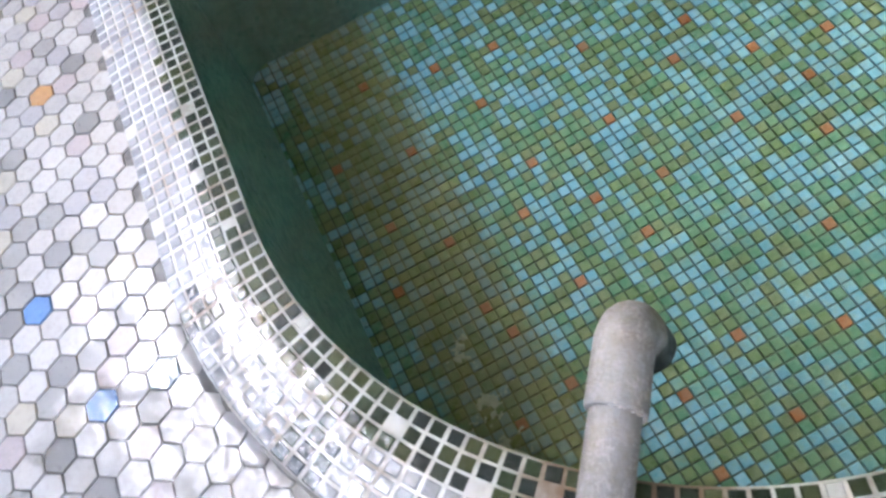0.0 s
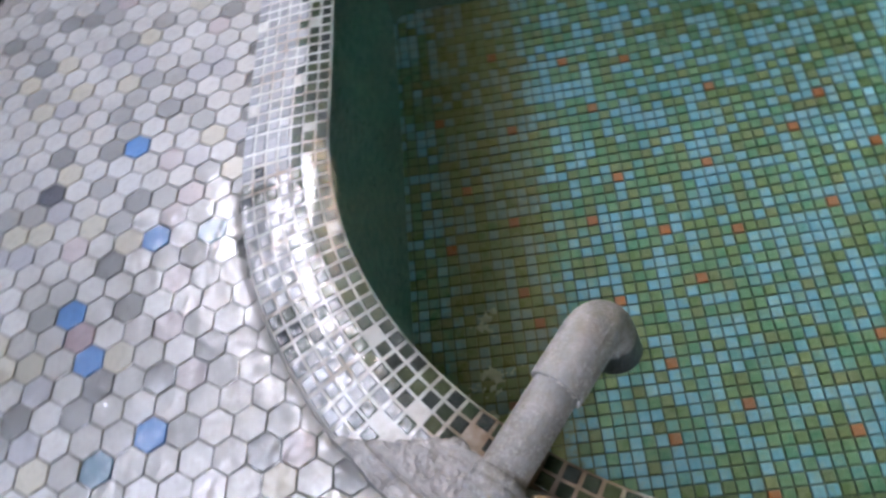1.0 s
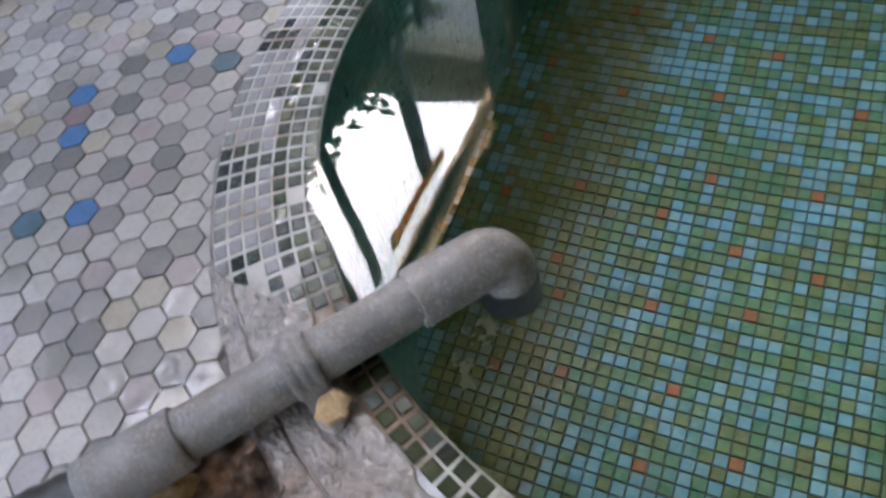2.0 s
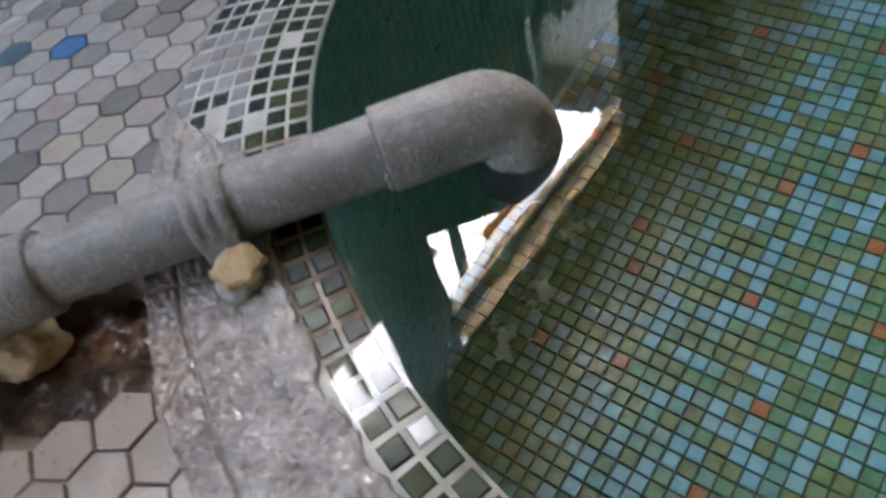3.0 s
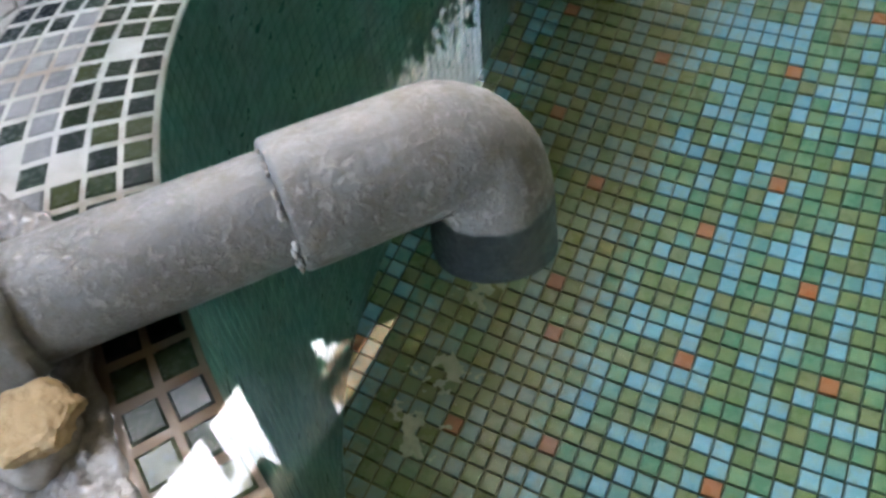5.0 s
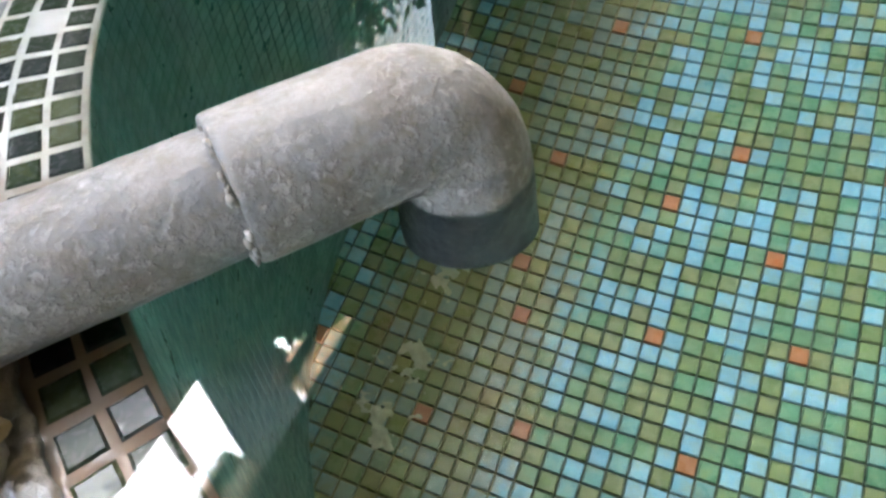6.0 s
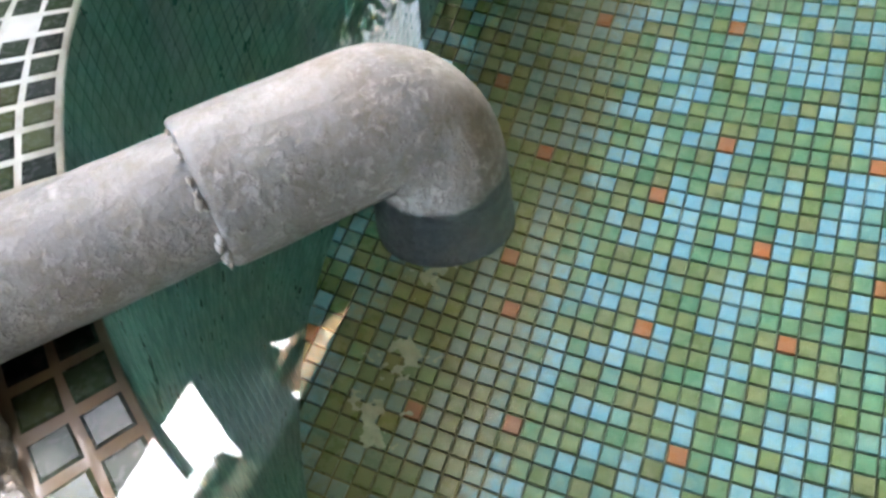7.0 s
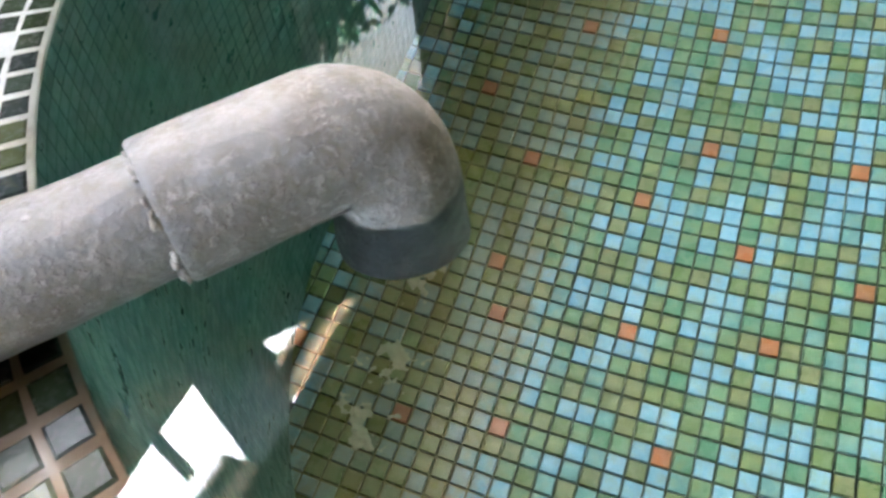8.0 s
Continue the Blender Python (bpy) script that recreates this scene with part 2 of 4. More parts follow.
for m in (hex_mat, hex_far_mat, floor_mat, cement_mat):  # earth washed out of the broken floor
    soiled_spot(m, (-0.33, -0.17, -0.02), 0.17, (0.13, 0.085, 0.05))
# rusty dirt in the grout about the pipe
ragged_band(grout_mat, -0.075, 0.14, (0.16, 0.085, 0.04))
for m in (pool_mat, pool_far_mat):  # a ragged olive tint beside the pool's long wall
    ragged_band(m, 0.07, 0.17, (0.25, 0.225, 0.065), SLOT_TURN, 0.6)
# the joints turn olive in the same band
ragged_band(pool_joint, 0.06, 0.17, (0.20, 0.18, 0.05), SLOT_TURN, 0.9)
def crusted(m):
    """Brown grime in broad patches and a pale crumbling crust over them."""
    n, l, b = m.node_tree.nodes, m.node_tree.links, m.node_tree.nodes["Principled BSDF"]
    pos = n.new("ShaderNodeNewGeometry").outputs["Position"]
    was = b.inputs["Base Color"].links[0].from_socket

    def mask(scale, lo, hi, most):
        r = n.new("ShaderNodeMapRange")
        r.inputs["From Min"].default_value, r.inputs["From Max"].default_value, r.inputs["To Max"].default_value = lo, hi, most
        l.new(noise_at(n, l, scale, detail=6.0, rough=0.65, pos=pos), r.inputs["Value"])
        return r.outputs["Result"]

    both = n.new("ShaderNodeMath")
    both.operation = "MULTIPLY"
    l.new(mask(170.0, 0.50, 0.60, 1.0), both.inputs[0])
    l.new(mask(17.0, 0.40, 0.58, 0.55), both.inputs[1])
    for fac, c in ((mask(21.0, 0.47, 0.66, 0.6), (0.13, 0.105, 0.075)), (both.outputs[0], (0.34, 0.335, 0.33))):
        mix = n.new("ShaderNodeMix")
        mix.data_type = "RGBA"
        l.new(fac, mix.inputs["Factor"])
        l.new(was, mix.inputs["A"])
        mix.inputs["B"].default_value = (*c, 1)
        was = mix.outputs["Result"]
    l.new(was, b.inputs["Base Color"])
    bump = n.new("ShaderNodeBump")
    bump.inputs["Distance"].default_value = 0.0012
    l.new(both.outputs[0], bump.inputs["Height"])
    l.new(b.inputs["Normal"].links[0].from_socket, bump.inputs["Normal"])
    l.new(bump.outputs["Normal"], b.inputs["Normal"])
    return m


crusted(pvc_mat)
# the dipped end's shade is put into the elbow's colour
elbow_mat = shaded_below(crusted(surface("grey_elbow", PVC, 38, (0.4, 0.65), 0.8, 210, dist=0.002, stain=(0.15, 0.13, 0.095), stain_amt=0.6)), 0.0, (0.045, 0.050, 0.050))

bore_shade_mat = surface("bore_shade", [(0, (0.03, 0.03, 0.03)), (1, (0.06, 0.06, 0.055))], 30, (0.5, 0.8), 0.3, 200)
rubber_mat = surface("black_rubber", [(0, (0.018, 0.018, 0.018)), (1, (0.035, 0.035, 0.033))], 30, (0.35, 0.6), 0.3, 250)
foam_mat = surface("old_foam", [(0, (0.36, 0.25, 0.13)), (0.6, (0.42, 0.31, 0.17)), (1, (0.24, 0.14, 0.065))], 45, (0.7, 0.95), 0.8, 240, dist=0.003)
lime_mat = surface("lime_scale", [(0, (0.20, 0.185, 0.17)), (1, (0.34, 0.32, 0.30))], 90, (0.7, 0.9), 0.6, 260)
dirt_mat = surface("wet_earth", [(0, (0.035, 0.022, 0.014)), (0.5, (0.12, 0.07, 0.04)), (1, (0.30, 0.16, 0.08))], 24, (0.5, 0.9), 1.0, 160, dist=0.006, coat=0.3)
ceiling_mat = surface("brown_boards", [(0, (0.46, 0.41, 0.25)), (1, (0.56, 0.50, 0.34))], 3, (0.6, 0.9), 0.3, 60)
beam_mat = surface("weathered_timber", [(0, (0.20, 0.16, 0.12)), (1, (0.30, 0.25, 0.19))], 6, (0.6, 0.9), 0.4, 80)
column_mat = surface("dark_column", [(0, (0.05, 0.05, 0.045)), (1, (0.09, 0.085, 0.08))], 4, (0.6, 0.9), 0.3, 60)
iron_mat = surface("dark_iron", [(0, (0.03, 0.03, 0.03)), (1, (0.06, 0.05, 0.045))], 20, (0.4, 0.7), 0.3, 100)
plaster_mat = surface("grey_plaster", [(0, (0.17, 0.165, 0.155)), (1, (0.23, 0.22, 0.205))], 1.5, (0.8, 0.95), 0.3, 40)
beige_mat = surface("beige_plaster", [(0, (0.34, 0.30, 0.25)), (1, (0.42, 0.38, 0.32))], 1.5, (0.8, 0.95), 0.3, 40)
roof_tile_mat = surface("roof_tile", [(0, (0.20, 0.15, 0.11)), (1, (0.14, 0.10, 0.075))], 3, (0.7, 0.9), 0.4, 40)
pavement_mat = surface("pale_concrete", [(0, (0.45, 0.43, 0.39)), (1, (0.55, 0.53, 0.48))], 2, (0.8, 0.95), 0.3, 60)
house_grey_mat = surface("grey_render", [(0, (0.50, 0.50, 0.50)), (1, (0.58, 0.575, 0.565))], 1.5, (0.8, 0.95), 0.3, 40)
rust_mat = surface("rusty_iron", [(0, (0.16, 0.08, 0.035)), (1, (0.24, 0.13, 0.06))], 12, (0.6, 0.9), 0.4, 90)
bracket_mat = surface("pale_paint", [(0, (0.72, 0.66, 0.52)), (1, (0.80, 0.76, 0.64))], 12, (0.5, 0.8), 0.3, 90)
cap_mat = surface("orange_paint", [(0, (0.70, 0.28, 0.10)), (1, (0.62, 0.24, 0.09))], 12, (0.4, 0.7), 0.2, 90)
silt_mat = surface("silt", [(0, (0.42, 0.42, 0.28)), (1, (0.55, 0.54, 0.40))], 30, (0.8, 0.95), 0.5, 200)
pane_mat = surface("dark_pane", [(0, (0.03, 0.035, 0.04)), (1, (0.05, 0.055, 0.06))], 3, (0.05, 0.15), 0.0, 40)
leaf_mat = surface("hedge_leaf", [(0.0, (0.03, 0.07, 0.02)), (0.4, (0.045, 0.09, 0.025)), (0.75, (0.07, 0.11, 0.03)), (0.96, (0.30, 0.28, 0.04))], 5, (0.8, 0.95), 0.0, 50, pick="island", spec=0.1)
bark_mat = surface("hedge_core", [(0, (0.015, 0.02, 0.012)), (1, (0.03, 0.035, 0.02))], 5, (0.8, 0.95), 0.3, 50)


def water_material(name, tint, big, small, share, strength, dist):
    """Clear water; two sizes of ripples raise its face a little."""
    m, n, l, b = nodes_of(name)
    b.inputs["Base Color"].default_value = (*tint, 1)
    b.inputs["Transmission Weight"].default_value = 1.0
    b.inputs["Roughness"].default_value = 0.0
    b.inputs["IOR"].default_value = 1.333
    geo = n.new("ShaderNodeNewGeometry")
    h1 = noise_at(n, l, big, detail=2.0, pos=geo.outputs["Position"])
    h2 = noise_at(n, l, small, detail=2.0, pos=geo.outputs["Position"])
    mul = n.new("ShaderNodeMath")
    mul.operation = "MULTIPLY_ADD"
    mul.inputs[1].default_value = share
    l.new(h2, mul.inputs[0])
    l.new(h1, mul.inputs[2])
    bp = n.new("ShaderNodeBump")
    bp.inputs["Strength"].default_value, bp.inputs["Distance"].default_value = strength, dist
    l.new(mul.outputs[0], bp.inputs["Height"])
    l.new(bp.outputs["Normal"], b.inputs["Normal"])
    return m


water_mat = water_material("pool_water", (0.94, 0.985, 0.98), 5.0, 26.0, 0.02, 0.07, 0.008)
spill_mat = water_material("spilled_water", (0.99, 1.0, 1.0), 20.0, 60.0, 0.14, 1.0, 0.009)

# ---------------------------------------------------------------- mesh helpers


def part(name, bm, material, parent=None, label="", smooth=False):
    me = bpy.data.meshes.new(name)
    bm.normal_update()
    bm.to_mesh(me)
    bm.free()
    if smooth:
        me.shade_smooth()
    ob = new(name, me)
    if material:
        me.materials.append(material)
    if parent:
        ob.parent = parent
    if label:
        tagged(ob, label)
    return ob


def raw_mesh(name, verts, faces, material, parent=None, smooth=False):
    me = bpy.data.meshes.new(name)
    me.from_pydata(verts, [], faces)
    me.update()
    if smooth:
        me.shade_smooth()
    me.materials.append(material)
    ob = new(name, me)
    if parent:
        ob.parent = parent
    return ob


def box(bm, size, m=None, bevel=0.0):
    r = bmesh.ops.create_cube(bm, size=1.0, matrix=(m or Matrix()) @ Matrix.Diagonal((*size, 1)))
    if bevel:
        edges = {e for v in r["verts"] for e in v.link_edges}
        bmesh.ops.bevel(bm, geom=list(edges), offset=bevel, segments=2, affect="EDGES", profile=0.7)
    return r["verts"]


def tube(bm, pts, radii, sides=32, cap_start=True, cap_end=True, wobble=0.0):
    """Rings of the given radii along pts, joined; the frame is carried along without twist."""
    pts = [Vector(p) for p in pts]
    n = len(pts)
    rings = []
    ref = None
    for i, p in enumerate(pts):
        d = (pts[min(i + 1, n - 1)] - pts[max(i - 1, 0)])
        d = d.normalized() if d.length > 1e-9 else (pts[-1] - pts[-3]).normalized()
        if ref is None:
            ref = d.orthogonal().normalized()
        ref = (ref - d * ref.dot(d)).normalized()
        side = d.cross(ref)
        ring = []
        for k in range(sides):
            a = 2 * math.pi * k / sides
            r = radii[i]
            v = p + (ref * math.cos(a) + side * math.sin(a)) * r
            if wobble:
                v += (v - p).normalized() * wobble * noise.noise(v * 60)
            ring.append(bm.verts.new(v))
        rings.append(ring)
    for a, b in zip(rings, rings[1:]):
        for k in range(sides):
            bm.faces.new((a[k], a[(k + 1) % sides], b[(k + 1) % sides], b[k]))
    if cap_start:
        bm.faces.new(rings[0][::-1])
    if cap_end:
        bm.faces.new(rings[-1])
    return rings


# ---------------------------------------------------------------- the pool's outline
TURN = radians(37.75)
CT, ST = math.cos(TURN), math.sin(TURN)
U0, U1, V0, V1 = -0.24, 1.62, -2.7, 0.325
R_NEAR = 0.79
DEPTH = 1.0935
FLOOR_Z = -0.0255


def xy(u, v):
    return (u * CT - v * ST, u * ST + v * CT)


def uv(x, y):
    return (x * CT + y * ST, -x * ST + y * CT)


def outline(step_near=0.012, step=0.06):
    """Points of the inner edge with outward normals, in order round the pool: the near wall, the big curve, the long wall, the far wall."""
    pts = []

    def line(a, b, n, st):
        k = max(2, int(math.dist(a, b) / st))
        for i in range(k):
            f = i / k
            pts.append((a[0] + (b[0] - a[0]) * f, a[1] + (b[1] - a[1]) * f, *n))

    def arc(c, r, a0, a1, st):
        k = max(3, int(abs(a1 - a0) * r / st))
        for i in range(k):
            a = a0 + (a1 - a0) * i / k
            pts.append((c[0] + r * math.cos(a), c[1] + r * math.sin(a), math.cos(a), math.sin(a)))

    pi, rc = math.pi, 0.08
    line((U0, V0 + rc), (U0, V1 - R_NEAR), (-1, 0), step_near * 3)
    arc((U0 + R_NEAR, V1 - R_NEAR), R_NEAR, pi, pi / 2, step_near)
    line((U0 + R_NEAR, V1), (U1 - rc, V1), (0, 1), step_near)
    arc((U1 - rc, V1 - rc), rc, pi / 2, 0, step_near)
    line((U1, V1 - rc), (U1, V0 + rc), (1, 0), step)
    arc((U1 - rc, V0 + rc), rc, 0, -pi / 2, step_near)
    line((U1 - rc, V0), (U0 + rc, V0), (0, -1), step)
    arc((U0 + rc, V0 + rc), rc, -pi / 2, -pi, step_near)
    return [(*xy(u, v), *xy(a, b)) for u, v, a, b in pts]


def sweep(name, loop, profile, material, parent=None, bumpy=None, smooth=True):
    """A closed band round the pool. profile: pairs of outward offset and height."""
    verts, faces, m = [], [], len(profile)
    for x, y, nx, ny in loop:
        for off, z in profile:
            p = [x + nx * off, y + ny * off, z]
            if bumpy:
                p[2] = bumpy(*p)
            verts.append(p)
    k = len(loop)
    for i in range(k):
        j = (i + 1) % k
        for c in range(m - 1):
            faces.append((i * m + c, j * m + c, j * m + c + 1, i * m + c + 1))
    return raw_mesh(name, verts, faces, material, parent, smooth)


LOOP = outline()


def rim_z(off):
    return 0.0 if off < 0.05 else -0.013 * ((off - 0.05) / 0.125) ** 1.5


def inside(u, v, gap=0.0):
    if not (U0 + gap < u < U1 - gap and V0 + gap < v < V1 - gap):
        return False
    cu, cv = U0 + R_NEAR, V1 - R_NEAR
    return u > cu or v < cv or math.hypot(u - cu, v - cv) < R_NEAR - gap


def out_by(x, y):
    """How far a place lies outside the pool's inner edge."""
    u, v = uv(x, y)
    cu, cv = U0 + R_NEAR, V1 - R_NEAR
    if u < cu and v > cv:
        return math.hypot(u - cu, v - cv) - R_NEAR
    return max(U0 - u, v - V1, u - U1)


# the broken place in the floor beside the pipe
PIT = (-0.325, -0.075)


def pit(x, y):
    d = math.hypot((x - PIT[0]) / 0.085, (y - PIT[1]) / 0.075) + 0.25 * noise.noise((x * 18, y * 18, 0))
    return max(0.0, min(1.0, (1.15 - d) / 0.3))


# ---------------------------------------------------------------- setting
def floor_height(x, y, z):
    return z - 0.055 * pit(x, y)


offs = [0.165] + [0.175 + 0.012 * i for i in range(26)] + [0.6, 0.9, 1.5, 3, 8, 30, 300]
ground = sweep("floor", LOOP, [(o, FLOOR_Z - 0.005) for o in offs], floor_mat, bumpy=floor_height)
tagged(ground, "wet floor of white and grey hexagonal tiles around the pool", "floor", kind="structure")

rim = sweep("pool_rim", LOOP, [(0, -0.012), (0, -0.0018)] + [(o, rim_z(o) - 0.0018) for o in (0.03, 0.05, 0.07, 0.085, 0.1, 0.115, 0.13, 0.145, 0.16, 0.172)] + [(0.176, -0.04)], grout_mat)
tagged(rim, "raised pool rim of dark green mosaic tiles with white grout", "pool rim", kind="structure")
pool_wall = sweep("pool_wall", LOOP, [(0.0, -0.012), (0.004, -0.014), (0.004, -DEPTH - 0.02)], wall_joint)
tagged(pool_wall, "dark teal tiled pool wall under the water", "pool wall", kind="structure")

verts = [(*xy(u, v), -DEPTH - 0.006) for u, v in ((U0 - 0.05, V0 - 0.05), (U1 + 0.05, V0 - 0.05), (U1 + 0.05, V1 + 0.05), (U0 - 0.05, V1 + 0.05))]
pool_floor = raw_mesh("pool_floor", verts, [(0, 1, 2, 3)], pool_joint)
tagged(pool_floor, "pool floor of light blue, green and orange mosaic tiles", "pool floor", kind="structure")


def water_edge(x, y):
    return 0.058 + 0.012 * noise.noise((x * 9, y * 9, 3))


def build_water():
    verts, faces = [], []
    k = len(LOOP)
    for x, y, nx, ny in LOOP:
        e = water_edge(x, y)
        for o, z in ((-0.0, 0.0022), (e - 0.006, 0.0022), (e, -0.0005)):
            verts.append((x + nx * o, y + ny * o, z))
    for i in range(k):
        j = (i + 1) % k
        for c in range(2):
            faces.append((i * 3 + c, i * 3 + c + 1, j * 3 + c + 1, j * 3 + c))
    faces.append(tuple(i * 3 for i in range(k))[::-1])
    ob = raw_mesh("water", verts, faces, water_mat, smooth=False)
    me = ob.data
    bm = bmesh.new()
    bm.from_mesh(me)
    bmesh.ops.recalc_face_normals(bm, faces=bm.faces)
    if max(bm.faces, key=lambda f: f.calc_area()).normal.z < 0:
        bmesh.ops.reverse_faces(bm, faces=bm.faces)
    bm.to_mesh(me)
    bm.free()
    ob.visible_shadow = False
    return tagged(ob, "clear still greenish pool water standing level with the rim", "water", kind="structure")


water = build_water()

# roof over the pool and the yard behind it
ROOF_Z, EDGE = 2.6, 1.13


def slab(name, u0, u1, v0, v1, z0, z1, material, label="", category="", parent=None, kind="", bevel=0.0):
    bm = bmesh.new()
    cx, cy = xy((u0 + u1) / 2, (v0 + v1) / 2)
    box(bm, (u1 - u0, v1 - v0, z1 - z0), Matrix.Translation((cx, cy, (z0 + z1) / 2)) @ Matrix.Rotation(TURN, 4, "Z"), bevel)
    ob = part(name, bm, material, parent)
    return tagged(ob, label, category, kind=kind)


slab("ceiling", -6, 9, -7, EDGE, ROOF_Z, ROOF_Z + 0.15, ceiling_mat, "brown boarded underside of the roof over the pool", "ceiling", kind="structure")


def thin_sheet(name, stops, share):
    """Thin weathered sheeting through which the sky shines."""
    m, n, l, b = nodes_of(name)
    geo = n.new("ShaderNodeNewGeometry")
    r = ramp(n, stops)
    l.new(noise_at(n, l, 3.0, pos=geo.outputs["Position"]), r.inputs["Fac"])
    thin = n.new("ShaderNodeBsdfTranslucent")
    l.new(r.outputs["Color"], thin.inputs["Color"])
    l.new(r.outputs["Color"], b.inputs["Base Color"])
    both = n.new("ShaderNodeMixShader")
    both.inputs["Fac"].default_value = share
    l.new(b.outputs["BSDF"], both.inputs[1])
    l.new(thin.outputs["BSDF"], both.inputs[2])
    l.new(both.outputs["Shader"], n["Material Output"].inputs["Surface"])
    return m


sheet_mat = thin_sheet("beige_sheeting", [(0.35, (0.62, 0.47, 0.30)), (0.65, (0.50, 0.33, 0.19))], 0.7)
board_mat = thin_sheet("taupe_sheeting", [(0.35, (0.42, 0.37, 0.31)), (0.65, (0.34, 0.29, 0.24))], 0.8)
panel_mat = thin_sheet("orange_sheeting", [(0.35, (0.62, 0.38, 0.19)), (0.65, (0.52, 0.28, 0.12))], 0.8)


def eave_sheet():
    """A strip of pale corrugated sheeting along the roof edge."""
    verts, faces = [], []
    k = 1200
    for i in range(k + 1):
        u = -6 + 15 * i / k
        for v in (EDGE, EDGE + 0.2):
            verts.append((*xy(u, v), ROOF_Z + 0.03 + 0.012 * math.sin(u * 60)))
    for i in range(k):
        if not 0.60 < -6 + 15 * i / k < 0.97:  # open before the pillar
            faces.append((2 * i, 2 * i + 2, 2 * i + 3, 2 * i + 1))
    ob = raw_mesh("eave_trim", verts, faces, sheet_mat, smooth=True)
    return tagged(ob, "pale beige corrugated sheeting along the roof edge", "eave", kind="structure")


eave_sheet()
# pale ground out of view, added to throw light up under the roof
slab("pavement", -12, 14, 1.45, 4.4, FLOOR_Z - 0.004, FLOOR_Z + 0.01, pavement_mat, "unseen pale concrete paving added to bounce light under the roof", "pavement", kind="structure")
# three walls out of view, added to shut out light from behind and beside
slab("wall_south", -6, 9, -7.2, -7, FLOOR_Z - 0.006, ROOF_Z, plaster_mat, "unseen plain grey rear wall added to keep light out", "wall", kind="structure")
slab("wall_west", -6.2, -6, -7.2, EDGE, FLOOR_Z - 0.006, ROOF_Z, plaster_mat, "unseen plain grey side wall added to keep light out", "wall", kind="structure")
slab("wall_east", 9, 9.2, -7.2, EDGE, FLOOR_Z - 0.006, ROOF_Z, plaster_mat, "unseen plain grey side wall added to keep light out", "wall", kind="structure")

# ---------------------------------------------------------------- pipe over the rim
AX_Y, AX_Z = -0.034, 0.038
R_TUBE, R_ELBOW = 0.034, 0.0405


def thing(name, at, label, category, group=""):
    e = new(name)
    e.location = at
    e.empty_display_size = 0.05
    bpy.context.view_layer.update()
    return tagged(e, label, category, group)


def under(ob, parent):
    """Make ob, built in world places, a part of parent."""
    ob.parent = parent
    ob.matrix_parent_inverse = Matrix.Translation(parent.location).inverted()
    return ob


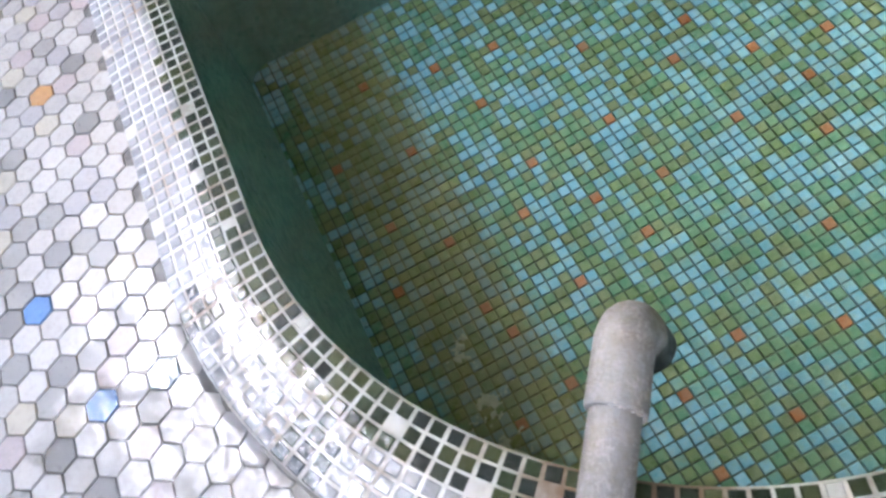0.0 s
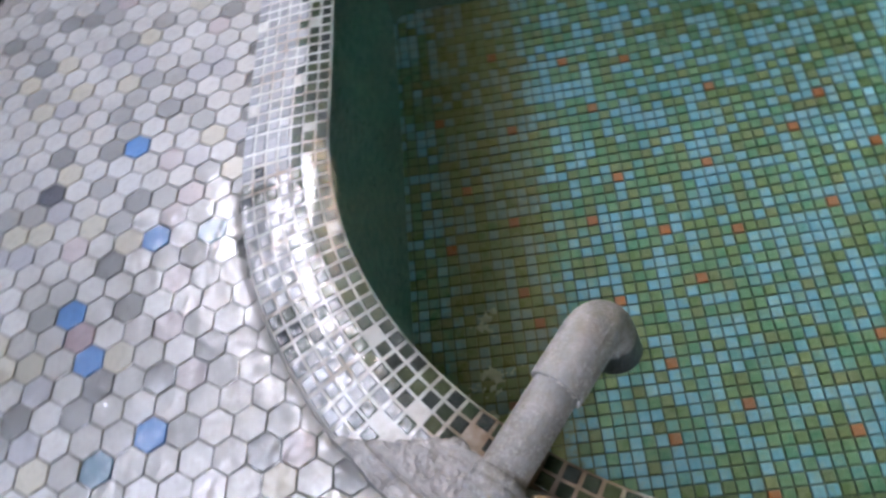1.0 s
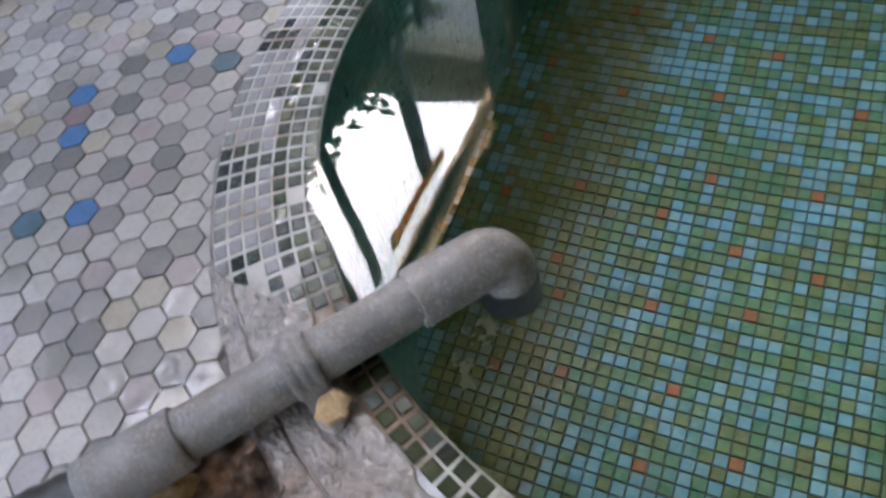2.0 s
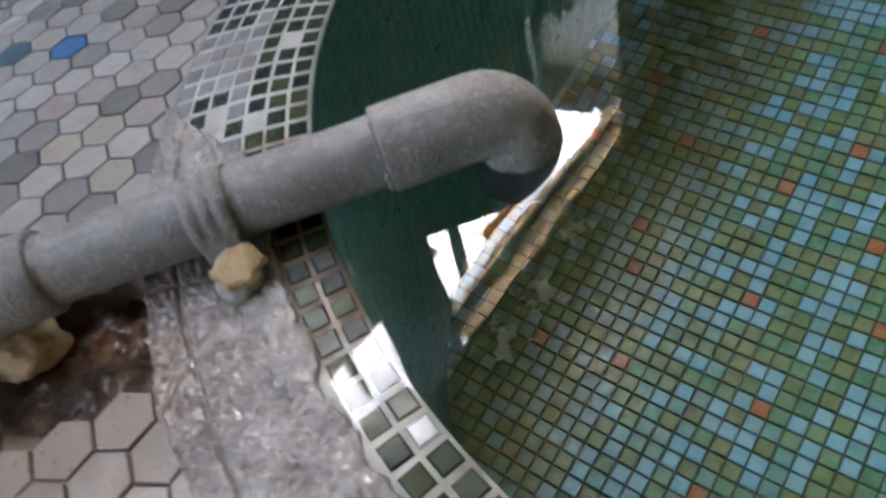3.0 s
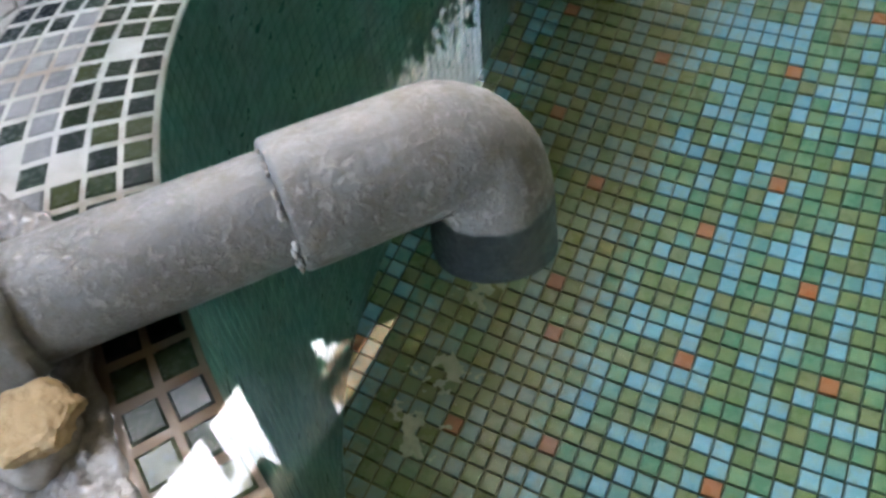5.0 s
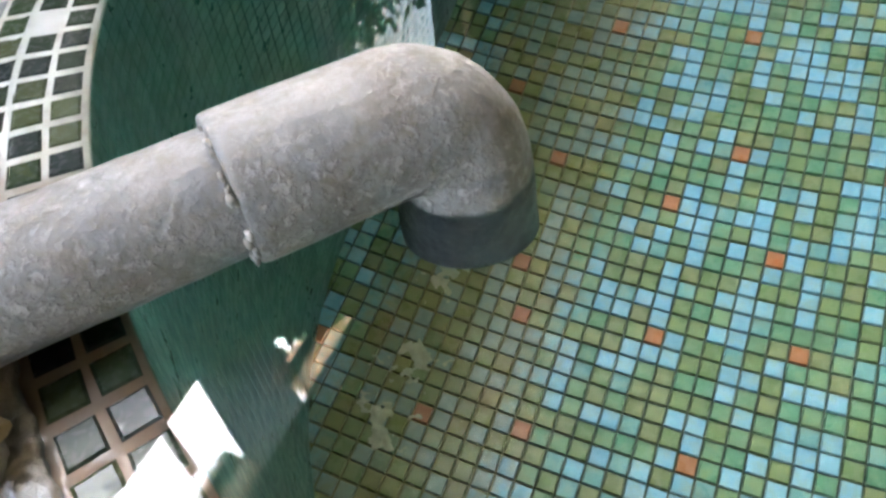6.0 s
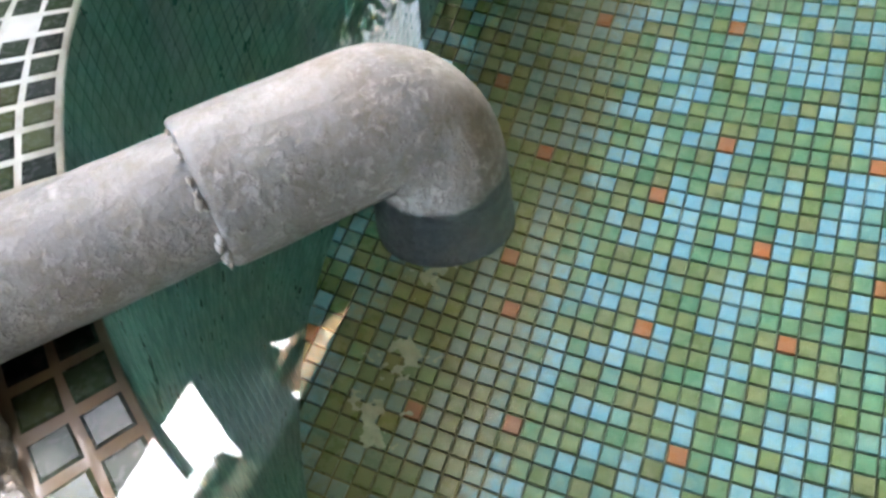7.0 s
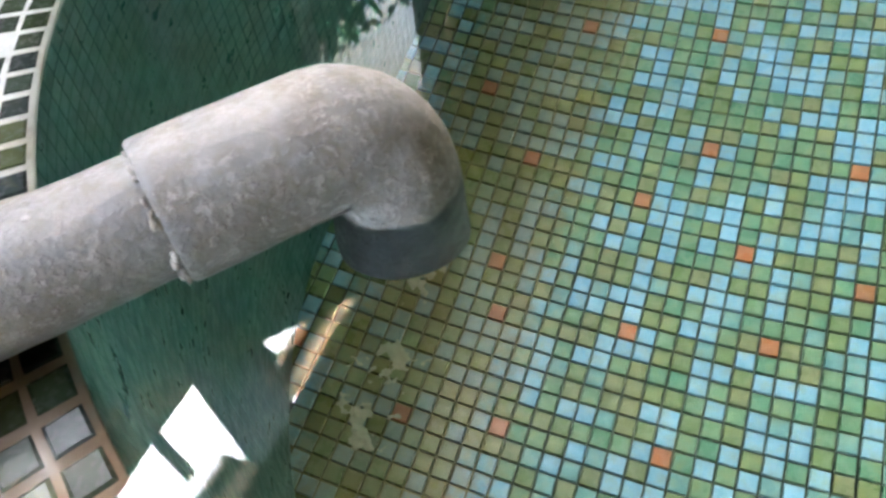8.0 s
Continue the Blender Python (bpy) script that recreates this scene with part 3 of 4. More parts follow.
def drain_pipe():
    root = thing("drain_pipe", (-0.2, AX_Y, 0.0), "weathered grey plastic pipe over the rim, elbow dipping into the water", "pipe")
    bm = bmesh.new()
    xs = [-0.35 + 0.01 * i for i in range(39)]
    tube(bm, [(x, AX_Y, AX_Z) for x in xs], [R_TUBE] * len(xs), 40, wobble=0.0006)
    under(part("tube", bm, pvc_mat, smooth=True), root)

    # elbow: a socket round the tube, the bend and the mouth under water
    lean, tip = radians(18), radians(-6)
    down = Vector((math.sin(tip), -math.sin(lean) * math.cos(tip), -math.cos(lean) * math.cos(tip)))
    pts, radii = [], []
    for x, r in ((0.012, R_TUBE + 0.0005), (0.0, R_TUBE + 0.0007), (-0.0005, R_ELBOW - 0.002), (0.0008, R_ELBOW - 0.0006), (0.004, R_ELBOW), (0.03, R_ELBOW + 0.0002), (0.055, R_ELBOW)):
        pts.append(Vector((x, AX_Y, AX_Z)))
        radii.append(r)
    rb, cx = 0.042, 0.087
    for i in range(1, 13):
        a = math.pi / 2 * i / 12
        pts.append(Vector((cx + rb * math.sin(a), AX_Y, AX_Z)) + down * (rb * (1 - math.cos(a))))
        radii.append(R_ELBOW)
    end = pts[-1]
    for d, r in [(0.004 * i, R_ELBOW) for i in range(1, 14)] + [(0.0535, R_ELBOW - 0.0007), (0.0537, R_ELBOW - 0.0038), (0.052, R_ELBOW - 0.0051), (0.01, R_ELBOW - 0.0055)]:
        pts.append(end + down * d)
        radii.append(r)
    bm = bmesh.new()
    tube(bm, pts, radii, 40, cap_start=False, cap_end=False, wobble=0.0006)
    elbow = under(part("elbow", bm, elbow_mat, smooth=True), root)
    tagged(elbow, "grey plastic elbow with a crusted socket edge")
    # a near-black disc closes the bore and stands for the shade inside
    bm = bmesh.new()
    tube(bm, [end + down * 0.012, end + down * 0.011, end + down * 0.0105], [R_ELBOW - 0.0055] * 3, 32)
    mouth = under(part("mouth", bm, bore_shade_mat), root)
    tagged(mouth, "dark disc painted as the shade inside the elbow's open end")

    # crust of lime where the socket ends
    bm = bmesh.new()
    rng = random.Random(4)
    for i in range(26):
        a = rng.uniform(-2.4, 0.2)
        r = rng.uniform(0.0015, 0.0045)
        c = Vector((rng.uniform(-0.004, 0.003), AX_Y + (R_TUBE + 0.003) * math.sin(a), AX_Z + (R_TUBE + 0.003) * math.cos(a)))
        bmesh.ops.create_icosphere(bm, subdivisions=1, radius=r, matrix=Matrix.Translation(c) @ Matrix.Diagonal((0.6, 1.1, 0.9, 1)))
    for v in bm.verts:
        v.co += Vector(noise.noise_vector(v.co * 300)) * 0.001
    tagged(under(part("lime_crust", bm, lime_mat, smooth=True), root), kind="stuff")

    # the second socket and the black hose behind it
    bm = bmesh.new()
    prof = [(-0.316, R_TUBE), (-0.3165, R_ELBOW - 0.002), (-0.319, R_ELBOW - 0.0005), (-0.352, R_ELBOW), (-0.422, R_ELBOW), (-0.437, R_ELBOW - 0.0004), (-0.439, R_TUBE)]
    tube(bm, [(x, AX_Y + 0.009 * (x + 0.316), AX_Z) for x, _ in prof], [r for _, r in prof], 40, wobble=0.0006)
    under(part("socket", bm, pvc_mat, smooth=True), root)
    bm = bmesh.new()
    pts = [Vector((-0.425 - 0.012 * i, AX_Y + 0.002 * i, AX_Z - 0.0009 * i)) for i in range(14)]
    tube(bm, pts, [0.031 + (0.002 if i % 3 == 0 else 0.0) for i in range(14)], 28)
    hose = under(part("hose", bm, rubber_mat, smooth=True), root)
    tagged(hose, "black rubber hose end")
    return root


drain_pipe()


def pipe_clamp():
    x0 = -0.159
    root = thing("pipe_clamp", (x0, AX_Y - 0.04, 0.0), "grey ribbed plastic strap clamping the pipe to the rim", "pipe clamp")
    bm = bmesh.new()
    prof = [(a, R_TUBE + r) for a, r in ((-0.021, 0.0003), (-0.021, 0.003), (-0.017, 0.0035), (-0.013, 0.0057), (-0.009, 0.0035), (-0.004, 0.0037), (0.0, 0.0059), (0.004, 0.0037),
                                         (0.009, 0.0037), (0.013, 0.0057), (0.017, 0.0035), (0.021, 0.003), (0.021, 0.0003))]
    tube(bm, [(x0 + a, AX_Y, AX_Z) for a, _ in prof], [r for _, r in prof], 40, cap_start=False, cap_end=False)
    under(part("band", bm, pvc_mat, smooth=True), root)
    bm = bmesh.new()
    box(bm, (0.034, 0.007, 0.052), Matrix.Translation((x0, AX_Y - 0.040, 0.022)) @ Matrix.Rotation(radians(-16), 4, "X"), 0.002)
    under(part("lug", bm, pvc_mat), root)
    bm = bmesh.new()
    foot = [(-0.006, 0.017), (0.0, 0.021), (0.006, 0.0215), (0.012, 0.0205), (0.0145, 0.017), (0.015, 0.008)]
    tube(bm, [(x0 + 0.004, AX_Y - 0.062 - 0.2 * z, z) for z, _ in foot], [r for _, r in foot], 28, wobble=0.004)
    tagged(under(part("foot", bm, lime_mat, smooth=True), root), "lime-crusted pale grey foot")
    return root


pipe_clamp()


def lump(name, at, size, material, label, category, seed=0, rough=0.25, group=""):
    bm = bmesh.new()
    bmesh.ops.create_icosphere(bm, subdivisions=4, radius=1.0)
    for v in bm.verts:
        n = v.co.normalized()
        k = 1 + rough * noise.noise(n * 1.7 + Vector((seed, 0, 0))) + rough * 0.6 * noise.noise(n * 4.5 + Vector((0, seed, 0))) + 0.06 * noise.noise(n * 14)
        v.co = Vector((n.x * size[0], n.y * size[1], n.z * size[2])) * k
    ob = part(name, bm, material, smooth=True)
    ob.location = at
    return tagged(ob, label, category, group)




def foam_block(at):
    """A six-sided pad of old foam, worn round, that packs the clamp's foot."""
    bm = bmesh.new()
    bmesh.ops.create_icosphere(bm, subdivisions=5, radius=1.0)
    for v in bm.verts:
        n = v.co.normalized()
        a = math.atan2(n.y, n.x) + 0.3
        wide = max(1e-6, math.hypot(n.x, n.y))
        six = 0.90 / math.cos((a % (math.pi / 3)) - math.pi / 6)
        flat = wide ** 0.35 * six
        c = Vector((n.x / wide * flat * 0.024, n.y / wide * flat * 0.019, math.copysign(abs(n.z) ** 0.45, n.z) * 0.009))
        c *= 1 + 0.10 * noise.noise(n * 2.6) + 0.05 * noise.noise(n * 9)
        v.co = c + Vector(noise.noise_vector(c * 160)) * 0.0012
    ob = part("foam_pad", bm, foam_mat, smooth=True)
    ob.matrix_world = Matrix.Translation(at) @ Euler((radians(24), radians(-6), radians(12))).to_matrix().to_4x4()
    return tagged(ob, "crumbling tan foam pad packing the pipe clamp on wet cement", "foam pad")


foam_block((-0.150, -0.096, 0.021))
lump("foam_lump", (-0.385, -0.045, -0.035), (0.04, 0.03, 0.022), foam_mat, "dirty beige foam stuffed under the pipe in the broken floor", "foam", 8)


def cement_patch():
    """Rough wet cement where the rim's tiles have come off, on both sides of the pipe."""
    verts, faces = [], []
    cu, cv = U0 + R_NEAR, V1 - R_NEAR
    cx, cy = xy(cu, cv)
    na, no = 380, 80
    a0, a1 = math.pi * 1.05, math.radians(112)
    for i in range(na + 1):
        a = a0 + (a1 - a0) * i / na + TURN
        for j in range(no + 1):
            off = 0.035 + 0.155 * j / no
            x, y = cx + (R_NEAR + off) * math.cos(a), cy + (R_NEAR + off) * math.sin(a)
            start = 0.048 + 0.010 * noise.noise((x * 25, y * 25, 1)) + 0.004 * noise.noise((x * 90, y * 90, 1))
            start += max(0.0, y - 0.05) * 0.75
            z = rim_z(min(off, 0.172)) * 0.45 + 0.003
            z += 0.002 * noise.noise((x * 22, y * 22, 5)) + 0.002 * noise.noise((x * 80, y * 80, 2)) + 0.0026 * noise.noise((x * 190, y * 190, 2))
            # a row of kerb pieces shows along the outer edge, with open joints
            seam = abs(off - 0.146 - 0.003 * noise.noise((x * 14, y * 14, 8)))
            cross = abs((a * (R_NEAR + 0.16) / 0.085 + 0.12 * noise.noise((x * 30, y * 30, 2))) % 1.0 - 0.5) * 0.085 if off > 0.146 else 1.0
            z -= 0.006 * max(0.0, 1 - min(seam, cross) / 0.0026)
            edge = max(0.0, min(1.0, (off - start) / 0.006))
            outer = max(0.0, min(1.0, (0.183 + 0.006 * noise.noise((x * 20, y * 20, 4)) - off) / 0.004))
            z = z * edge + -0.02 * (1 - edge)
            z = z * outer + -0.045 * (1 - outer)
            verts.append((x, y, z))
    for i in range(na):
        for j in range(no):
            k = i * (no + 1) + j
            faces.append((k, k + 1, k + no + 2, k + no + 1))
    ob = raw_mesh("cement_patch", verts, faces, cement_mat, smooth=True)
    return tagged(ob, "rough wet grey cement where rim tiles are missing beside the pipe", "cement", kind="stuff")


cement_patch()


def spilled_water():
    """Overflow that runs over the rim and stands on the floor tiles in a thin uneven sheet."""
    cu, cv = U0 + R_NEAR, V1 - R_NEAR
    cx, cy = xy(cu, cv)
    na, no = 300, 110
    verts, faces, wet_at = [], [], []
    for i in range(na + 1):
        a = math.radians(172 - 76 * i / na) + TURN
        for j in range(no + 1):
            off = 0.05 + 0.60 * j / no
            x, y = cx + (R_NEAR + off) * math.cos(a), cy + (R_NEAR + off) * math.sin(a)
            reach = 1.0 - math.hypot((x + 0.20) / 0.42, (y - 0.46) / 0.50)
            k = reach + 0.35 * noise.noise((x * 7, y * 7, 6)) + 0.12 * noise.noise((x * 28, y * 28, 6)) - 0.12
            if off < 0.19:
                k = max(k, 0.35 - abs(y - 0.34) * 0.9 + 0.2 * noise.noise((x * 16, y * 16, 2)))
            base = rim_z(off) if off < 0.172 else FLOOR_Z + (rim_z(0.172) - FLOOR_Z) * max(0.0, 1 - (off - 0.172) / 0.018)
            lift = 0.0026 + 0.0012 * noise.noise((x * 30, y * 30, 1)) if off > 0.19 else 0.0028
            verts.append((x, y, base + lift * min(1.0, max(-0.6, k * 9))))
            wet_at.append(k > -0.04)
    for i in range(na):
        for j in range(no):
            k = i * (no + 1) + j
            q = (k, k + 1, k + no + 2, k + no + 1)
            if all(wet_at[c] for c in q):
                faces.append(q[::-1])
    ob = raw_mesh("spilled_water", verts, faces, spill_mat, smooth=True)
    if ob.data.polygons[0].normal.z < 0:
        ob.data.flip_normals()
    ob.visible_shadow = False
    return tagged(ob, "thin rippling overflow water running over rim and floor tiles", "spilled water", kind="stuff")


spilled_water()


def rubble():
    verts, faces = [], []
    n = 60
    for i in range(n + 1):
        for j in range(n + 1):
            x, y = PIT[0] - 0.13 + 0.26 * i / n, PIT[1] - 0.12 + 0.24 * j / n
            z = FLOOR_Z - 0.035 + 0.014 * noise.noise((x * 24, y * 24, 3)) + 0.008 * noise.noise((x * 60, y * 60, 3)) + 0.003 * noise.noise((x * 160, y * 160, 1))
            p = pit(x, y)
            z = z * min(1, p * 3) + (FLOOR_Z - 0.012 - 0.055 * p) * (1 - min(1, p * 3))
            verts.append((x, y, z))
    for i in range(n):
        for j in range(n):
            k = i * (n + 1) + j
            faces.append((k, k + n + 1, k + n + 2, k + 1))
    ob = raw_mesh("loose_earth", verts, faces, dirt_mat, smooth=True)
    return tagged(ob, "dark wet earth and orange grit in the broken floor", "earth", kind="stuff")


rubble()

# ---------------------------------------------------------------- outside, beyond the roof edge
def post(at, r, height, lean=0.0):
    bm = bmesh.new()
    tube(bm, [(0, 0, 0), (0, 0, 0.02), (0, 0, 0.021), (lean * height * 0.5, 0, height * 0.5), (lean * height, 0, height)], [r * 1.8, r * 1.8, r, r, r], 14)
    ob = part("iron_post", bm, iron_mat, smooth=True)
    ob.location = (*at, FLOOR_Z - 0.006)
    return tagged(ob, "thin dark iron post standing outside the roof edge", "post", "iron posts")


post(xy(1.18, 1.245), 0.028, 2.46)
post(xy(0.42, 1.245), 0.022, 2.43)
post(xy(2.03, 1.38), 0.026, 3.6)
post(xy(2.11, 1.40), 0.014, 3.6)
post(xy(3.42, 2.2), 0.030, 4.6, -0.02)


def eave_length(name, a, b, thick, high, bevel, material, label, category):
    """A straight length of timber from a to b, each (u, v, z)."""
    a, b = Vector((*xy(a[0], a[1]), a[2])), Vector((*xy(b[0], b[1]), b[2]))
    d = b - a
    bm = bmesh.new()
    box(bm, (d.length, thick, high), Matrix.Translation((a + b) / 2) @ d.to_track_quat("X", "Z").to_matrix().to_4x4(), bevel)
    return tagged(part(name, bm, material), label, category, kind="structure")


# beams and boards stop on both sides of the pillar
for a, b in (((-5.8, 1.23, 2.465), (0.60, 1.258, 2.614)), ((0.97, 1.26, 2.622), (2.78, 1.27, 2.665))):
    eave_length("eave_beam", a, b, 0.05, 0.05, 0.006, beam_mat, "weathered grey-brown timber beam under the roof edge", "beam")
for a, b in (((-5.8, 1.25, 2.395), (0.60, 1.275, 2.469)), ((0.97, 1.276, 2.473), (2.0, 1.28, 2.485))):
    eave_length("eave_board", a, b, 0.02, 0.085, 0.003, board_mat, "pale taupe board under the beam of the roof edge", "board")


def eave_panel():
    """A short hanging panel with a ragged lower edge beside the posts."""
    bm = bmesh.new()
    k, rows = 30, []
    for v in (1.285, 1.292):
        for top in (0, 1):
            rows.append([bm.verts.new((*xy(1.42 + 0.72 * i / k, v), 2.515 if top else 2.33 + 0.05 * noise.noise((i * 0.35, 2.0, 0)) + 0.05 * i / k)) for i in range(k + 1)])
    for lo, hi, out in ((rows[0], rows[1], 1), (rows[2], rows[3], -1), (rows[0], rows[2], -1), (rows[1], rows[3], 1)):
        for i in range(k):
            q = (lo[i], lo[i + 1], hi[i + 1], hi[i])
            bm.faces.new(q if out > 0 else q[::-1])
    return tagged(part("eave_panel", bm, panel_mat), "sunlit orange-beige panel hanging under the roof edge", "panel", kind="structure")


eave_panel()


def column(u, v, w, d):
    root = thing("pillar", (*xy(u, v), FLOOR_Z - 0.006), "dark square pillar standing just outside the roof edge", "pillar", "yard pillars")
    root.rotation_euler = (0, 0, TURN)
    for name, s, z0, z1 in (("base", 1.2, 0, 0.15), ("shaft", 1.0, 0.15, 3.4), ("capital", 1.2, 3.4, 3.6)):
        bm = bmesh.new()
        box(bm, (w * s, d * s, z1 - z0), Matrix.Translation((0, 0, (z0 + z1) / 2)), 0.008)
        part(name, bm, column_mat, root)
    return root


column(0.985, 1.5, 0.31, 0.2)
column(-2.6, 1.5, 0.31, 0.2)
slab("wall_north", 2.51, 5.2, 0.98, 1.1, FLOOR_Z - 0.006, ROOF_Z, column_mat, "dark wall closing part of the yard's open side", "wall", kind="structure")


def hedge(u0, u1, seed):
    """A clipped hedge on a dark core, outside the roof."""
    root = thing("hedge", (*xy((u0 + u1) / 2, 1.8), FLOOR_Z - 0.006), "dense dark green hedge with a few yellow leaves", "hedge", "hedges of the yard")
    bm = bmesh.new()
    box(bm, (u1 - u0, 0.28, 2.0), Matrix.Translation((*xy((u0 + u1) / 2, 1.85), 0.97)) @ Matrix.Rotation(TURN, 4, "Z"))
    under(part("branches", bm, bark_mat), root)
    rng = random.Random(seed)
    verts, faces = [], []
    for i in range(int(1900 * (u1 - u0))):
        u, v = rng.uniform(u0, u1), 1.85 + rng.uniform(-0.24, 0.22)
        z = rng.uniform(0.05, 1.0) ** 0.6 * 2.04 + 0.04 * noise.noise((u * 1.7, v, 0)) + 0.02
        if i % 9 == 0 and u > 1.9:  # loose shoots over the clipped top
            z = 2.0 + 0.45 * rng.random() * max(0.0, 0.4 + noise.noise((u * 2.3, 4.0, 0)))
        x, y = xy(u, v)
        s = rng.uniform(0.03, 0.06)
        r = Euler((rng.uniform(0, 6.28), rng.uniform(0, 6.28), rng.uniform(0, 6.28))).to_matrix()
        k = len(verts)
        for p in ((-1, 0, 0), (0, -0.45, 0.1), (1, 0, 0), (0, 0.45, 0.1)):
            q = r @ Vector(p) * s
            verts.append((x + q.x, y + q.y, max(z + q.z, 0.0)))
        faces += [(k, k + 1, k + 2), (k, k + 2, k + 3)]
    under(tagged(raw_mesh("foliage", verts, faces, leaf_mat), kind="stuff"), root)
    return root


hedge(1.0, 4.0, 11)
# carried on out of view to the left to cut skylight on the pool
hedge(-4.6, 1.02, 12)


def house(u, v, w, d, h, wall_mat, label, windows, pitch=1.0):
    root = thing("house", (*xy(u, v), FLOOR_Z - 0.006), label, "house", "neighbouring houses")
    root.rotation_euler = (0, 0, TURN)
    bm = bmesh.new()
    box(bm, (w, d, h), Matrix.Translation((0, 0, h / 2)))
    part("wall", bm, wall_mat, root)
    bm = bmesh.new()
    ov = 0.4
    a = [bm.verts.new(p) for p in ((-w / 2 - ov, -d / 2 - ov, h), (w / 2 + ov, -d / 2 - ov, h), (w / 2 + ov, d / 2 + ov, h), (-w / 2 - ov, d / 2 + ov, h),
                                   (-w / 2 - ov, 0, h + pitch), (w / 2 + ov, 0, h + pitch))]
    for f in ((0, 1, 5, 4), (2, 3, 4, 5), (1, 2, 5), (3, 0, 4), (3, 2, 1, 0)):
        bm.faces.new([a[i] for i in f])
    # courses of roof tiles on the slope
    slope = math.atan2(pitch, d / 2 + ov)
    for i in range(14):
        f = (i + 0.5) / 14
        for s in (-1, 1):
            box(bm, (w + 2 * ov, 0.05, 0.05), Matrix.Translation((0, s * (d / 2 + ov) * (1 - f), h + pitch * f + 0.02)) @ Matrix.Rotation(-s * slope, 4, "X"))
    part("roof", bm, roof_tile_mat, root)
    for x, z, ww, wh in windows:
        win = bpy.data.objects.new("window", None)
        scene.collection.objects.link(win)
        win.parent, win.location = root, (x, -d / 2, z)
        bm = bmesh.new()
        for sx, sz, bx, bz in ((ww + 0.16, 0.08, 0, wh / 2 + 0.04), (ww + 0.16, 0.08, 0, -wh / 2 - 0.04), (0.08, wh, ww / 2 + 0.04, 0), (0.08, wh, -ww / 2 - 0.04, 0), (0.05, wh, 0, 0)):
            box(bm, (sx, 0.08, sz), Matrix.Translation((bx, -0.02, bz)))
        part("frame", bm, iron_mat, win)
        bm = bmesh.new()
        box(bm, (ww, 0.02, wh), Matrix.Translation((0, -0.006, 0)))
        part("pane", bm, pane_mat, win)
    return root


house(5.7, 2.6, 3.2, 1.3, 3.6, house_grey_mat, "grey plastered outbuilding beyond the hedge", [(-0.7, 2.2, 0.6, 0.8)], 0.15)
house(-0.35, 4.7, 4.6, 3.0, 4.42, beige_mat, "grey-beige neighbouring house with a tiled roof", [(-1.5, 2.9, 0.9, 1.1), (0.0, 2.9, 0.9, 1.1), (1.5, 3.85, 0.8, 0.7)], 0.5)


def downpipe():
    root = thing("downpipe", (*xy(2.56, 0.93), FLOOR_Z - 0.006), "rusty brown downpipe standing against the dark wall", "downpipe")
    bm = bmesh.new()
    x, y = xy(2.56, 0.93)
    tube(bm, [(x, y, FLOOR_Z - 0.006), (x, y, 1.2), (x, y, ROOF_Z)], [0.035] * 3, 18)
    under(part("tube", bm, rust_mat, smooth=True), root)
    for z in (0.7, 1.9):
        bm = bmesh.new()
        tube(bm, [(x, y, z), (x, y, z + 0.001), (x, y, z + 0.03), (x, y, z + 0.031)], [0.035, 0.041, 0.041, 0.035], 18)
        under(part("bracket", bm, iron_mat), root)


downpipe()


def wall_bracket():
    root = thing("wall_bracket", (*xy(3.1, 0.94), 2.3), "pale bent pipe bracket with an orange cap on the dark wall", "bracket")
    bm = bmesh.new()
    arc = [(3.02, 0.90, 2.12), (3.02, 0.88, 2.3), (3.02, 0.87, 2.42), (3.05, 0.87, 2.455), (3.10, 0.87, 2.46), (3.2, 0.87, 2.45)]
    tube(bm, [(*xy(u, v), z) for u, v, z in arc], [0.028] * 6, 16)
    under(part("arm", bm, bracket_mat, smooth=True), root)
    bm = bmesh.new()
    tube(bm, [(*xy(u, 0.87), 2.448) for u in (3.19, 3.2, 3.27, 3.29)], [0.03, 0.045, 0.045, 0.03], 18)
    tagged(under(part("cap", bm, cap_mat, smooth=True), root), "dull orange cap")
    bm = bmesh.new()
    box(bm, (0.09, 0.09, 0.16), Matrix.Translation((*xy(3.02, 0.935), 2.16)) @ Matrix.Rotation(TURN, 4, "Z"), 0.006)
    under(part("plate", bm, bracket_mat), root)


wall_bracket()


def silt(at, r, seed):
    """A thin drift of pale silt on the pool floor."""
    verts, faces, n = [], [], 70
    keep = {}
    for i in range(n):
        for j in range(n):
            x, y = at[0] + r * (2 * i / n - 1), at[1] + r * (2 * j / n - 1)
            d = math.hypot(x - at[0], y - at[1]) / r
            k = noise.noise((x * 26, y * 26, seed)) * 0.6 + noise.noise((x * 80, y * 80, seed)) * 0.4 + 0.08 - d * 0.55
            if k > 0:
                keep[i, j] = len(verts)
                verts.append((x, y, -DEPTH + 0.0012 + 0.004 * min(k, 0.4)))
    for (i, j), k in keep.items():
        q = [keep.get(c) for c in ((i + 1, j), (i + 1, j + 1), (i, j + 1))]
        if None not in q:
            faces.append((k, *q))
    ob = raw_mesh("silt_drift", verts, faces, silt_mat, smooth=True)
    return tagged(ob, "thin pale silt lying on the pool floor tiles", "silt", kind="stuff")


silt((0.18, 0.29), 0.12, 2)
silt((0.09, 0.23), 0.09, 5)
silt((0.30, 0.40), 0.08, 7)

